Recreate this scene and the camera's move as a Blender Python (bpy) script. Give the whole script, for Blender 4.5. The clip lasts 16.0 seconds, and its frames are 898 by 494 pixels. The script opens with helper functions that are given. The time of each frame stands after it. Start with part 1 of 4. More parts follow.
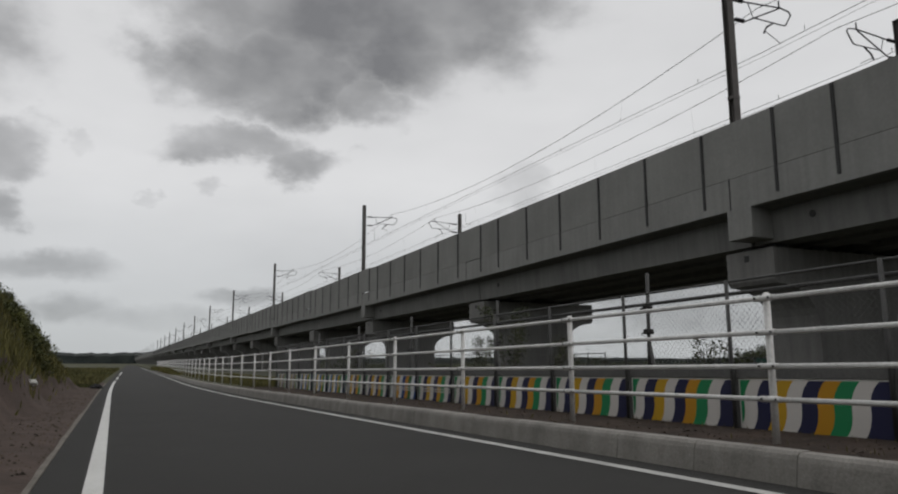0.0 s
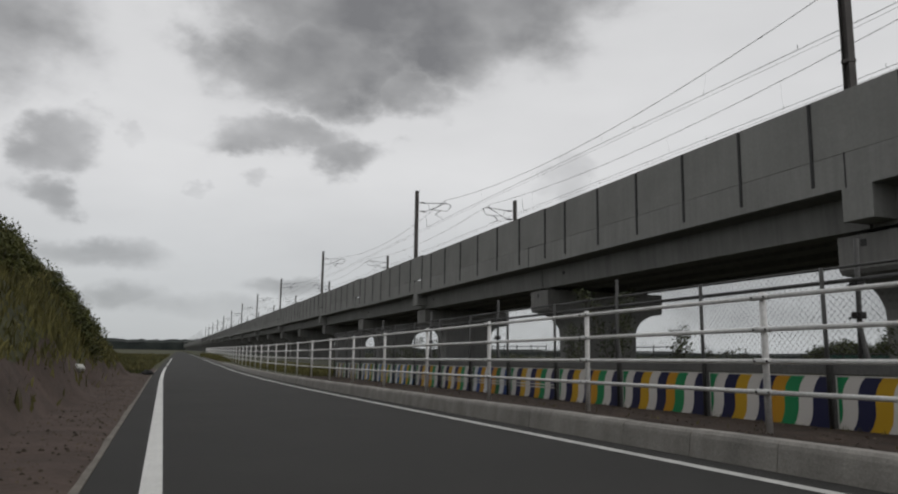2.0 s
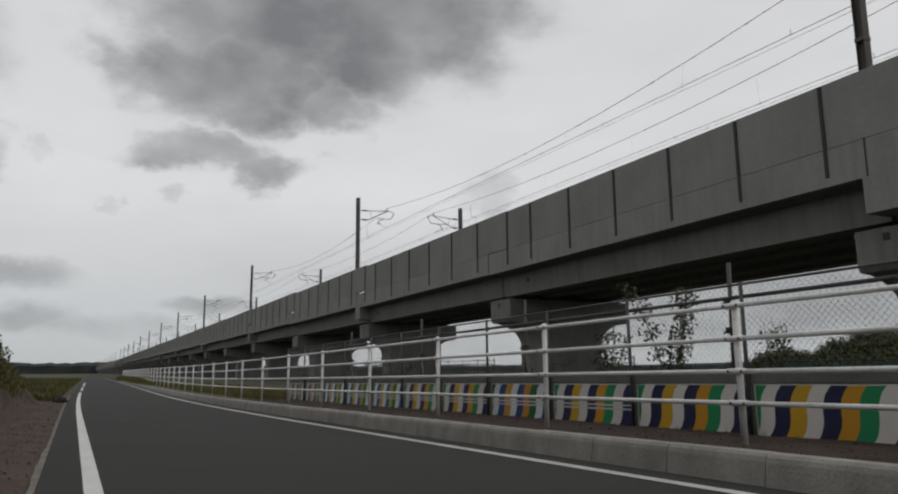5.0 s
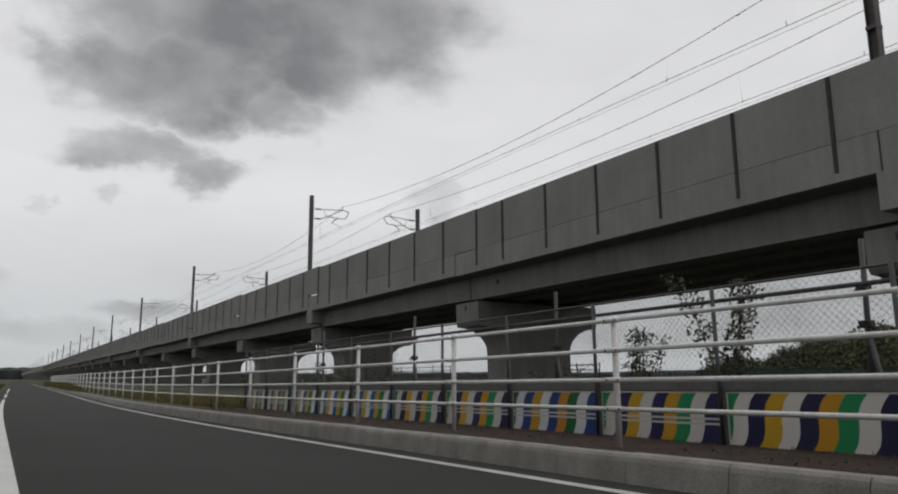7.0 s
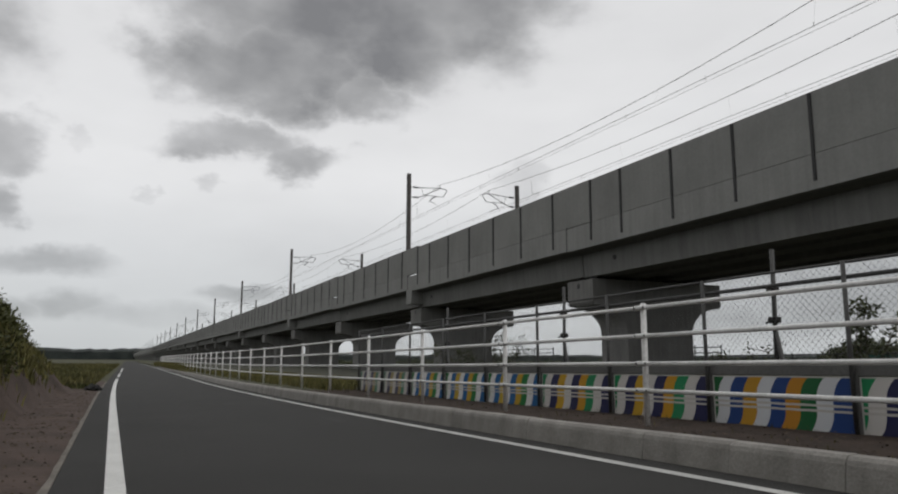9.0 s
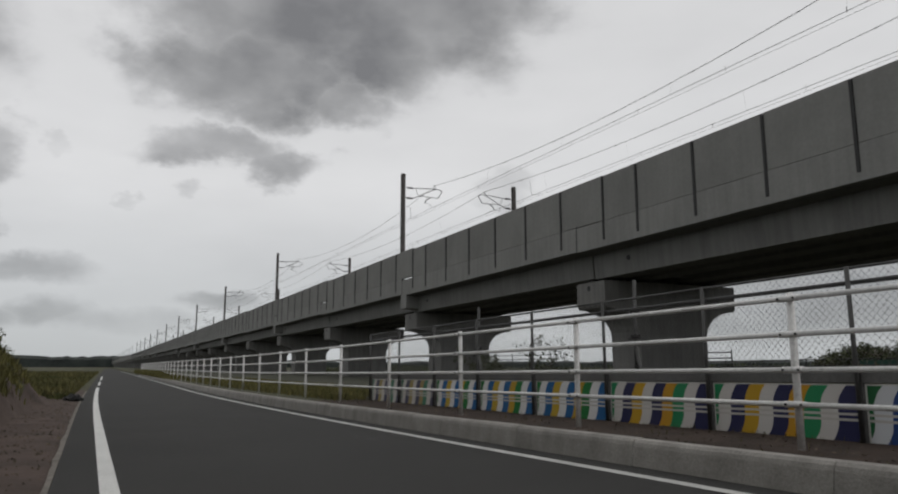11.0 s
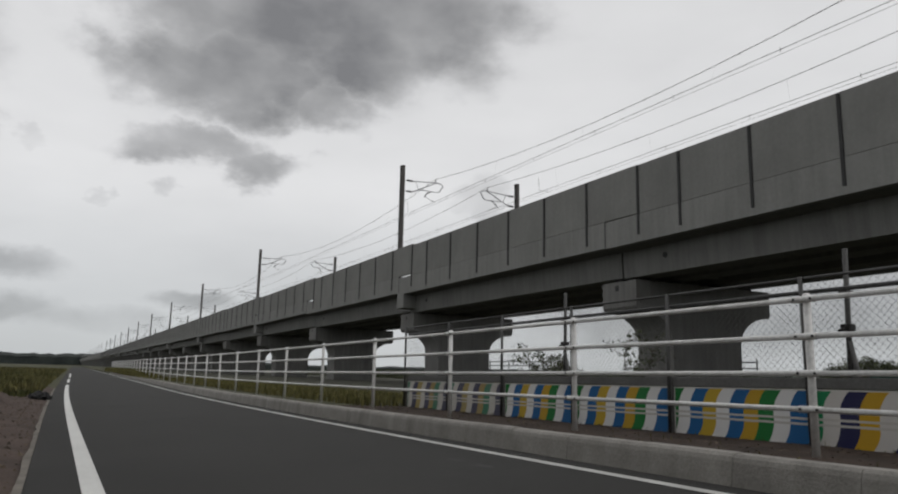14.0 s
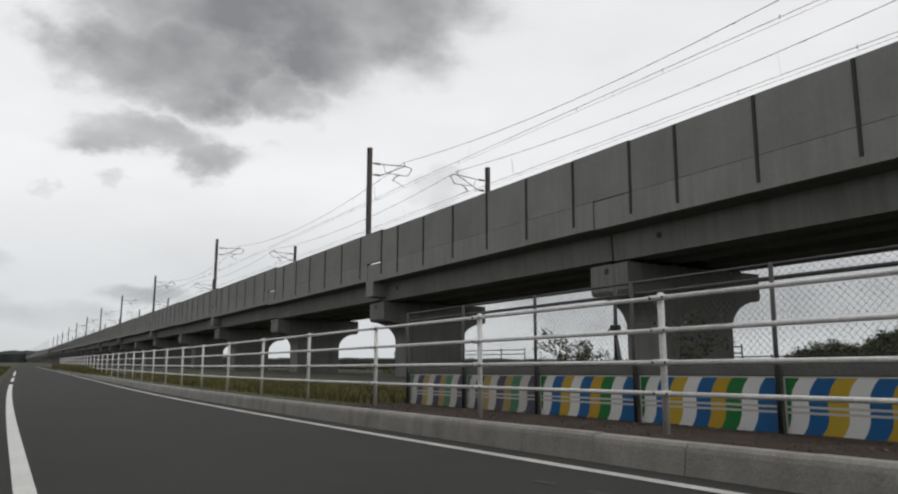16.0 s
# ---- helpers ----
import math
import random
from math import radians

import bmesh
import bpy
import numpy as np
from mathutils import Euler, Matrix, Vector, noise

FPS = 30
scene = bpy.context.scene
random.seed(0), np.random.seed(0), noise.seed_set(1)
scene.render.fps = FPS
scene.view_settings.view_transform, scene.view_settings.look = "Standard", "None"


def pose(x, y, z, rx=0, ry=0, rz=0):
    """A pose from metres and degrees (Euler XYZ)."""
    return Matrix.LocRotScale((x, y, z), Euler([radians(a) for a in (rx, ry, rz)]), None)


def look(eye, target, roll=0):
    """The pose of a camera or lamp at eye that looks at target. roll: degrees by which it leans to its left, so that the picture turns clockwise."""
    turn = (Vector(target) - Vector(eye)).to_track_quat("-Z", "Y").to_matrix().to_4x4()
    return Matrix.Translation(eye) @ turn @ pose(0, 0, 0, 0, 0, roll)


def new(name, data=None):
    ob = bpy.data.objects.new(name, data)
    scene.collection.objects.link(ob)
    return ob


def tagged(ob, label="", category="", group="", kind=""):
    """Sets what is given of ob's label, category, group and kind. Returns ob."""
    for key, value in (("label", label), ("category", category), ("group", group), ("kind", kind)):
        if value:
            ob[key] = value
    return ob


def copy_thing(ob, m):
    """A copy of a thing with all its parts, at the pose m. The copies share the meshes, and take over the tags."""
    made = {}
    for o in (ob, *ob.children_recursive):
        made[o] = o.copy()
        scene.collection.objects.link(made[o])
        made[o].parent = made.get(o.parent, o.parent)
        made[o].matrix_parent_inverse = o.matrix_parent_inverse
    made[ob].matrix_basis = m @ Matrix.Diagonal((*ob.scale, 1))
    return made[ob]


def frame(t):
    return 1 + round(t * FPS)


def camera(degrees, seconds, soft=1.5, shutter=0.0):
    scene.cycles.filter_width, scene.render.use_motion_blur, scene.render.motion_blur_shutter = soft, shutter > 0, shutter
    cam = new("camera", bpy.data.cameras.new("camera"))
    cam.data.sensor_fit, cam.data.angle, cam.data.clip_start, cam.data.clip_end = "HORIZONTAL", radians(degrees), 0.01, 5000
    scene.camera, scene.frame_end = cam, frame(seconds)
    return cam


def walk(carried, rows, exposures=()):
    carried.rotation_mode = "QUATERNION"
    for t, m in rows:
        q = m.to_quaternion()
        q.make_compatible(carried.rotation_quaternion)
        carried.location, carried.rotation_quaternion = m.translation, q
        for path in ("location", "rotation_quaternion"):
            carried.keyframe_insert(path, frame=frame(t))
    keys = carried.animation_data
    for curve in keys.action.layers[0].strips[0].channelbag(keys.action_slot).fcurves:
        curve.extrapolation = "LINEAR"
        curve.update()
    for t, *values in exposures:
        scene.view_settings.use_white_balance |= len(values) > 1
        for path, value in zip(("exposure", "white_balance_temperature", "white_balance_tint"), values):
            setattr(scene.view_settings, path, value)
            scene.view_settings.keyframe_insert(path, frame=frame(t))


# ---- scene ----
cam = camera(62.38, 16.0, soft=2.1)
PATH = [
    (0, (-0.790, -4.750, 0.704), (0.015, -2.949, 1.034), -0.17),
    (0.5, (-0.768, -4.185, 0.700), (0.008, -2.363, 0.981), 0.31),
    (1, (-0.767, -3.562, 0.699), (0.040, -1.762, 1.026), 0.80),
    (1.5, (-0.800, -2.972, 0.691), (-0.005, -1.165, 1.009), 0.79),
    (2, (-0.850, -2.378, 0.689), (-0.150, -0.530, 0.996), 0.81),
    (2.5, (-0.890, -1.768, 0.682), (-0.030, 0.012, 0.984), 0.39),
    (3, (-0.958, -1.189, 0.683), (-0.180, 0.626, 1.000), 0.49),
    (3.5, (-1.009, -0.608, 0.692), (-0.164, 1.174, 1.026), 0.16),
    (4, (-1.040, 0.010, 0.699), (-0.168, 1.774, 1.056), -0.40),
    (6.5, (-1.058, 2.877, 0.697), (-0.135, 4.619, 1.030), -0.85),
    (7, (-1.021, 3.493, 0.696), (-0.008, 5.178, 1.063), -0.41),
    (7.5, (-1.008, 4.025, 0.688), (0.019, 5.698, 1.068), -2.57),
    (8, (-1.002, 4.564, 0.682), (-0.042, 6.275, 1.068), -0.61),
    (8.5, (-0.974, 5.135, 0.678), (0.018, 6.842, 1.001), -0.73),
    (9, (-0.937, 5.671, 0.688), (-0.129, 7.472, 1.011), 0.03),
    (11.5, (-1.087, 8.280, 0.706), (-0.197, 10.036, 1.059), -0.34),
    (12, (-1.119, 8.929, 0.708), (-0.073, 10.591, 1.087), -2.58),
    (12.5, (-1.143, 9.463, 0.697), (-0.219, 11.196, 1.075), -1.24),
    (13, (-1.163, 9.977, 0.679), (-0.227, 11.712, 1.014), 0.19),
    (13.5, (-1.147, 10.542, 0.651), (-0.170, 12.238, 1.063), -0.92),
    (14, (-1.139, 11.078, 0.618), (-0.235, 12.825, 0.975), 1.16),
    (14.5, (-1.148, 11.607, 0.644), (-0.099, 13.274, 0.995), -0.12),
    (15, (-1.164, 12.140, 0.646), (-0.183, 13.849, 0.985), -0.88),
    (15.5, (-1.124, 12.578, 0.641), (-0.125, 14.280, 0.967), 2.18),
    (16, (-1.060, 13.169, 0.654), (-0.050, 14.863, 0.986), 0.02),
]
# the clip's camera opens up a little as it turns
EXPOSURES = [(0, -0.06), (0.5, 0.02), (1.5, -0.06), (4, -0.08), (6.5, -0.05), (7, 0.02), (8, 0.0), (8.5, 0.0), (9, 0.08), (11.5, -0.08), (12.5, -0.08), (14, 0.02), (14.5, 0.14), (15, 0.1), (15.5, 0.12), (16, 0.26)]
walk(cam, [(t, look(eye, target, roll)) for t, eye, target, roll in PATH], EXPOSURES)

# ---- light: overcast sky with a weak, veiled sun ----
SUN_AZ, SUN_EL = radians(150), radians(48)


def build_world():
    world = bpy.data.worlds.new("overcast_sky")
    scene.world = world
    world.use_nodes = True
    nt = world.node_tree
    nt.nodes.clear()
    N, L = nt.nodes.new, nt.links.new

    def math_node(op, a, b=None, c=None, clamp=False):
        n = N("ShaderNodeMath")
        n.operation, n.use_clamp = op, clamp
        for i, v in enumerate((a, b, c)):
            if v is None:
                continue
            if isinstance(v, (int, float)):
                n.inputs[i].default_value = v
            else:
                L(v, n.inputs[i])
        return n.outputs[0]

    coord = N("ShaderNodeTexCoord").outputs["Generated"]
    unit = N("ShaderNodeVectorMath")
    unit.operation = "NORMALIZE"
    L(coord, unit.inputs[0])

    def cloud_noise(scale, detail, rough, stretch=1.0, offset=0.0):
        mp = N("ShaderNodeMapping")
        mp.inputs["Location"].default_value = (offset, offset * 0.7, 0)
        mp.inputs["Scale"].default_value = (1, 1, stretch)
        L(unit.outputs[0], mp.inputs[0])
        n = N("ShaderNodeTexNoise")
        n.inputs["Scale"].default_value = scale
        n.inputs["Detail"].default_value = detail
        n.inputs["Roughness"].default_value = rough
        L(mp.outputs[0], n.inputs["Vector"])
        return n

    sep = N("ShaderNodeSeparateXYZ")
    L(unit.outputs[0], sep.inputs[0])
    az = math_node("ARCTAN2", sep.outputs[0], sep.outputs[1])
    el = math_node("ARCSINE", sep.outputs[2])
    az = math_node("MULTIPLY", az, 180 / math.pi)
    el = math_node("MULTIPLY", el, 180 / math.pi)
    warp = cloud_noise(10, 5, 0.55, 1.5)
    wsep = N("ShaderNodeSeparateColor")
    L(warp.outputs["Color"], wsep.inputs[0])
    waz = math_node("MULTIPLY_ADD", wsep.outputs[0], 10.0, -5.0)
    flat = math_node("MINIMUM", math_node("MULTIPLY_ADD", el, 0.07, 0.12), 1.0)
    wel = math_node("MULTIPLY", math_node("MULTIPLY_ADD", wsep.outputs[1], 7.0, -3.5), flat)
    az_w, el_w = math_node("ADD", az, waz), math_node("ADD", el, wel)
    # clouds: azimuth, elevation, half width, half height, depth of grey
    clouds = [
        (17.0, 27.5, 15.5, 5.6, 1.0), (9.5, 22.0, 8.5, 3.2, 0.9), (18.0, 20.6, 3.2, 2.0, 0.6),
        (25.5, 24.5, 7.0, 3.0, 0.5), (6.6, 16.7, 4.8, 1.5, 0.66), (11.7, 15.7, 4.3, 1.5, 0.66),
        (-7.6, 15.0, 2.6, 1.7, 0.6), (-7.6, 11.7, 2.1, 1.3, 0.55), (-4.9, 7.6, 5.6, 1.2, 0.45),
        (-2.6, 4.3, 2.8, 1.1, 0.45), (2.0, 3.9, 5.0, 0.9, 0.45), (-6.2, 3.8, 2.4, 0.9, 0.42),
        (5.2, 13.0, 1.1, 0.7, 0.4), (-3.1, 15.4, 0.9, 0.6, 0.35), (1.4, 12.6, 0.7, 0.5, 0.35),
        (29.9, 13.9, 2.2, 1.3, 0.36), (8.1, 5.5, 3.2, 0.7, 0.5), (-20, 22, 12, 6, 0.8), (-30, 9, 14, 2.2, 0.7),
        (75, 14, 22, 3.5, 0.6), (52, 6, 20, 4.2, 0.5), (120, 30, 30, 8, 0.8), (-120, 28, 35, 9, 0.8),
    ]
    cover = None
    for a0, e0, ra, re, dark in clouds:
        da = math_node("MULTIPLY", math_node("SUBTRACT", az_w, a0), 1 / ra)
        de = math_node("MULTIPLY", math_node("SUBTRACT", el_w, e0), 1 / re)
        r2 = math_node("ADD", math_node("MULTIPLY", da, da), math_node("MULTIPLY", de, de))
        m = N("ShaderNodeMapRange")
        m.interpolation_type = "SMOOTHSTEP"
        m.inputs[1].default_value, m.inputs[2].default_value = 2.3, 0.0
        m.inputs[3].default_value, m.inputs[4].default_value = 0.0, dark
        L(r2, m.inputs[0])
        cover = m.outputs[0] if cover is None else math_node("MAXIMUM", cover, m.outputs[0])
    fine = cloud_noise(7, 6, 0.5, 1.8, 3.0)
    veil = cloud_noise(2.6, 5, 0.5, 2.5, 7.0)
    ragged = math_node("MULTIPLY", math_node("SUBTRACT", fine.outputs[0], 0.5), math_node("MULTIPLY", math_node("POWER", cover, 0.5), 1.1))
    shaped = N("ShaderNodeMapRange")
    shaped.interpolation_type = "SMOOTHSTEP"
    shaped.inputs[1].default_value, shaped.inputs[2].default_value = 0.06, 1.06
    L(math_node("ADD", cover, ragged), shaped.inputs[0])
    billow = cloud_noise(6.5, 4, 0.5, 1.5, 11.0)
    inner = N("ShaderNodeMapRange")
    inner.inputs[1].default_value, inner.inputs[2].default_value = 0.3, 0.68
    inner.inputs[3].default_value, inner.inputs[4].default_value = 0.58, 1.02
    L(billow.outputs[0], inner.inputs[0])
    body = math_node("MULTIPLY", shaped.outputs[0], inner.outputs[0])
    soft = N("ShaderNodeMapRange")
    soft.inputs[1].default_value, soft.inputs[2].default_value = 0.3, 0.75
    soft.inputs[3].default_value, soft.inputs[4].default_value = 0.0, 0.24
    L(veil.outputs[0], soft.inputs[0])
    body = math_node("ADD", body, soft.outputs[0], clamp=True)
    ramp = N("ShaderNodeValToRGB")
    cr = ramp.color_ramp
    cr.elements[0].position, cr.elements[0].color = 0.0, (0.75, 0.75, 0.755, 1)
    cr.elements[1].position, cr.elements[1].color = 1.0, (0.20, 0.20, 0.206, 1)
    for pos, v in ((0.25, 0.62), (0.5, 0.46), (0.75, 0.325)):
        e = cr.elements.new(pos)
        e.color = (v, v, v * 1.01, 1)
    L(body, ramp.inputs[0])
    # thinner, cooler light near the horizon on the road's side
    low = N("ShaderNodeMapRange")
    low.inputs[1].default_value, low.inputs[2].default_value = 0.0, 14.0
    low.inputs[3].default_value, low.inputs[4].default_value = 1.0, 0.0
    L(el, low.inputs[0])
    tint = N("ShaderNodeMix")
    tint.data_type = "RGBA"
    tint.blend_type = "MULTIPLY"
    L(low.outputs[0], tint.inputs["Factor"])
    L(ramp.outputs[0], tint.inputs["A"])
    tint.inputs["B"].default_value = (0.69, 0.72, 0.735, 1)
    sky = N("ShaderNodeTexSky")
    sky.sky_type = "NISHITA"
    sky.sun_disc = False
    sky.sun_elevation, sky.sun_rotation = SUN_EL, SUN_AZ
    sky_bg, cloud_bg, add, out = N("ShaderNodeBackground"), N("ShaderNodeBackground"), N("ShaderNodeAddShader"), N("ShaderNodeOutputWorld")
    L(sky.outputs[0], sky_bg.inputs[0])
    sky_bg.inputs[1].default_value = 0.004
    L(tint.outputs["Result"], cloud_bg.inputs[0])
    cloud_bg.inputs[1].default_value = 1.0
    L(sky_bg.outputs[0], add.inputs[0])
    L(cloud_bg.outputs[0], add.inputs[1])
    L(add.outputs[0], out.inputs[0])


build_world()
sun = new("sun", bpy.data.lights.new("sun", "SUN"))
sun.data.energy, sun.data.angle, sun.data.color = 0.5, radians(25), (1.0, 0.97, 0.93)
sun.matrix_world = look((0, 0, 60), (-math.sin(SUN_AZ), -math.cos(SUN_AZ), 60 - math.tan(SUN_EL)))


# ---- materials ----
def material(name, base, rough=0.8, metal=0.0, vary=0.25, scale=3.0, fine=60.0, bump=0.15, tint=None, island=0.0, coords="Object", streak=0.0, spec=0.3, grain=0.55):
    """A surface with a large stain pattern, fine grain and bump."""
    m = bpy.data.materials.new(name)
    m.use_nodes = True
    nt = m.node_tree
    N, L = nt.nodes.new, nt.links.new
    bsdf = nt.nodes["Principled BSDF"]
    tc = N("ShaderNodeTexCoord")
    big, small = N("ShaderNodeTexNoise"), N("ShaderNodeTexNoise")
    if coords == "World":
        src = N("ShaderNodeNewGeometry").outputs["Position"]
    else:
        src = tc.outputs[coords]
    for n, s, d in ((big, scale, 6), (small, fine, 4)):
        n.inputs["Scale"].default_value = s
        n.inputs["Detail"].default_value = d
        n.inputs["Roughness"].default_value = 0.6
        L(src, n.inputs["Vector"])
    r = N("ShaderNodeValToRGB")
    tint = tint or base
    r.color_ramp.elements[0].position, r.color_ramp.elements[1].position = 0.3, 0.7
    r.color_ramp.elements[0].color = (*[c * (1 - vary) for c in base], 1)
    r.color_ramp.elements[1].color = (*[min(1, c * (1 + vary)) for c in tint], 1)
    L(big.outputs[0], r.inputs[0])
    mix = N("ShaderNodeMix")
    mix.data_type, mix.blend_type = "RGBA", "MULTIPLY"
    mix.inputs["Factor"].default_value = grain
    g = N("ShaderNodeValToRGB")
    g.color_ramp.elements[0].position, g.color_ramp.elements[1].position = 0.25, 0.75
    g.color_ramp.elements[0].color, g.color_ramp.elements[1].color = (0.6, 0.6, 0.6, 1), (1.25, 1.25, 1.25, 1)
    L(small.outputs[0], g.inputs[0])
    L(r.outputs[0], mix.inputs["A"])
    L(g.outputs[0], mix.inputs["B"])
    col = mix.outputs["Result"]
    if streak:
        mp = N("ShaderNodeMapping")
        mp.inputs["Scale"].default_value = (4.0, 4.0, 0.25)
        L(src, mp.inputs[0])
        sn = N("ShaderNodeTexNoise")
        sn.inputs["Scale"].default_value, sn.inputs["Detail"].default_value = 1.2, 5
        L(mp.outputs[0], sn.inputs["Vector"])
        sr = N("ShaderNodeMapRange")
        sr.inputs[1].default_value, sr.inputs[2].default_value = 0.35, 0.7
        sr.inputs[3].default_value, sr.inputs[4].default_value = 1.0 + streak * 0.4, 1.0 - streak
        L(sn.outputs[0], sr.inputs[0])
        sm = N("ShaderNodeVectorMath")
        sm.operation = "SCALE"
        L(col, sm.inputs[0])
        L(sr.outputs[0], sm.inputs["Scale"])
        col = sm.outputs[0]
    if island:
        rnd = N("ShaderNodeObjectInfo").outputs["Random"] if island < 0 else N("ShaderNodeNewGeometry").outputs["Random Per Island"]
        ir = N("ShaderNodeMapRange")
        ir.inputs[3].default_value, ir.inputs[4].default_value = 1 - abs(island), 1 + abs(island)
        L(rnd, ir.inputs[0])
        im = N("ShaderNodeVectorMath")
        im.operation = "SCALE"
        L(col, im.inputs[0])
        L(ir.outputs[0], im.inputs["Scale"])
        col = im.outputs[0]
    L(col, bsdf.inputs["Base Color"])
    bsdf.inputs["Roughness"].default_value = rough
    bsdf.inputs["Metallic"].default_value = metal
    bsdf.inputs["Specular IOR Level"].default_value = spec
    if bump:
        b = N("ShaderNodeBump")
        b.inputs["Strength"].default_value = bump
        b.inputs["Distance"].default_value = 0.02
        L(small.outputs[0], b.inputs["Height"])
        L(b.outputs[0], bsdf.inputs["Normal"])
    return m


ASPHALT = material("asphalt", (0.031, 0.0305, 0.0285), 0.9, vary=0.14, scale=0.5, fine=90, bump=0.35, coords="World")
LINE = material("road_paint", (0.62, 0.62, 0.60), 0.7, vary=0.08, scale=2.0, fine=70, bump=0.15, coords="World")
LINE_OLD = material("worn_road_paint", (0.46, 0.46, 0.44), 0.75, vary=0.2, scale=3.0, fine=40, bump=0.15, coords="World")
KERB = material("kerb_concrete", (0.285, 0.272, 0.25), 0.9, vary=0.2, scale=2.5, fine=45, bump=0.3, island=-0.06, coords="World", streak=0.15)
EDGE = material("edge_grit", (0.17, 0.155, 0.135), 0.95, vary=0.3, scale=3.0, fine=30, bump=0.5, coords="World")
SOIL = material("dark_soil", (0.040, 0.027, 0.020), 0.95, vary=0.4, scale=2.2, fine=16, bump=0.7, coords="World")
EARTH = material("bare_earth", (0.070, 0.050, 0.041), 0.95, vary=0.35, scale=1.3, fine=14, bump=0.6, coords="World")
CONC_PANEL = material("parapet_concrete", (0.212, 0.212, 0.202), 0.9, vary=0.11, scale=0.45, fine=9, bump=0.04, island=-0.05, coords="World", streak=0.05, grain=0.22)
CONC_BEAM = material("beam_concrete", (0.225, 0.225, 0.215), 0.9, vary=0.08, scale=0.5, fine=9, bump=0.04, coords="World", streak=0.10, grain=0.22)
CONC_GIRDER = material("girder_concrete", (0.165, 0.165, 0.157), 0.9, vary=0.12, scale=0.5, fine=18, bump=0.1, coords="World", streak=0.15, grain=0.22)
CONC_PIER = material("pier_concrete", (0.175, 0.173, 0.165), 0.9, vary=0.12, scale=0.8, fine=18, bump=0.12, coords="World", streak=0.18, grain=0.22)
POST_DARK = material("dark_steel", (0.028, 0.028, 0.028), 0.6, vary=0.2, scale=5, fine=50, bump=0.05)
POLE_STEEL = material("pole_steel", (0.085, 0.078, 0.074), 0.65, 0.2, vary=0.2, scale=2, fine=40, bump=0.05)
TUBE_DARK = material("cantilever_tube", (0.05, 0.05, 0.052), 0.5, 0.4, vary=0.2, scale=8, fine=60, bump=0.0)
INSULATOR = material("insulator", (0.02, 0.018, 0.018), 0.35, vary=0.1, bump=0.0)
WIRE = material("catenary_wire", (0.12, 0.12, 0.12), 0.5, 0.5, vary=0.1, bump=0.0)
WHITE_STEEL = material("white_painted_steel", (0.72, 0.715, 0.70), 0.42, vary=0.08, scale=4, fine=30, bump=0.04, coords="World", streak=0.12, spec=0.5)
# black of bolt heads, also painted shade inside sockets and drain openings
BOLT = material("bolt_and_hole_shade", (0.03, 0.03, 0.03), 0.6, bump=0.0)
GALV = material("weathered_galvanised", (0.085, 0.085, 0.083), 0.6, 0.3, vary=0.2, scale=6, fine=60, bump=0.05)
CHAIN = material("chain_wire", (0.14, 0.14, 0.14), 0.5, 0.3, vary=0.1, bump=0.0)
WALL_GREY = material("wall_concrete", (0.135, 0.135, 0.13), 0.9, vary=0.15, scale=2.0, fine=30, bump=0.2, coords="World")
GRASS = material("grass", (0.036, 0.038, 0.016), 0.9, vary=0.35, scale=1.1, fine=9, bump=0.4, coords="World", tint=(0.055, 0.055, 0.024))
BLADE = material("grass_blades", (0.075, 0.078, 0.022), 0.8, vary=0.3, scale=1.2, fine=20, bump=0.0, island=0.45, coords="World", tint=(0.13, 0.115, 0.04))
MEADOW = material("meadow_blades", (0.05, 0.066, 0.016), 0.85, vary=0.45, scale=0.25, fine=12, bump=0.0, island=0.4, coords="World", tint=(0.10, 0.088, 0.034))
LEAF = material("leaves", (0.030, 0.042, 0.018), 0.7, vary=0.3, scale=1.5, fine=20, bump=0.0, island=0.5, coords="World", tint=(0.055, 0.062, 0.026))
BUSH = material("bank_leaves", (0.038, 0.048, 0.014), 0.75, vary=0.35, scale=1.0, fine=20, bump=0.0, island=0.5, coords="World", tint=(0.075, 0.078, 0.022))
LITTER = material("dead_leaves", (0.05, 0.037, 0.027), 0.95, vary=0.3, scale=2, fine=20, bump=0.0, island=0.7, coords="World", tint=(0.085, 0.068, 0.05))
STAIN = material("worn_asphalt", (0.05, 0.05, 0.048), 0.9, vary=0.35, scale=9, fine=60, bump=0.2, coords="World")
BARK = material("bark", (0.075, 0.06, 0.048), 0.9, vary=0.3, scale=6, fine=40, bump=0.4)
FOREST = material("far_forest", (0.014, 0.018, 0.018), 0.95, vary=0.3, scale=0.05, fine=0.5, bump=0.3, coords="World", tint=(0.026, 0.032, 0.028))
FIELD = material("rough_ground", (0.05, 0.047, 0.038), 0.95, vary=0.3, scale=0.35, fine=7, bump=0.5, coords="World", tint=(0.05, 0.052, 0.032))
TEAL = material("green_sheet", (0.035, 0.085, 0.068), 0.7, vary=0.15, scale=1.0, fine=10, bump=0.05)
RUBBER = material("black_rag", (0.012, 0.012, 0.012), 0.9, vary=0.3, scale=8, fine=40, bump=0.4)
PALE = material("pale_bag", (0.55, 0.55, 0.52), 0.6, vary=0.1, scale=8, fine=40, bump=0.3)


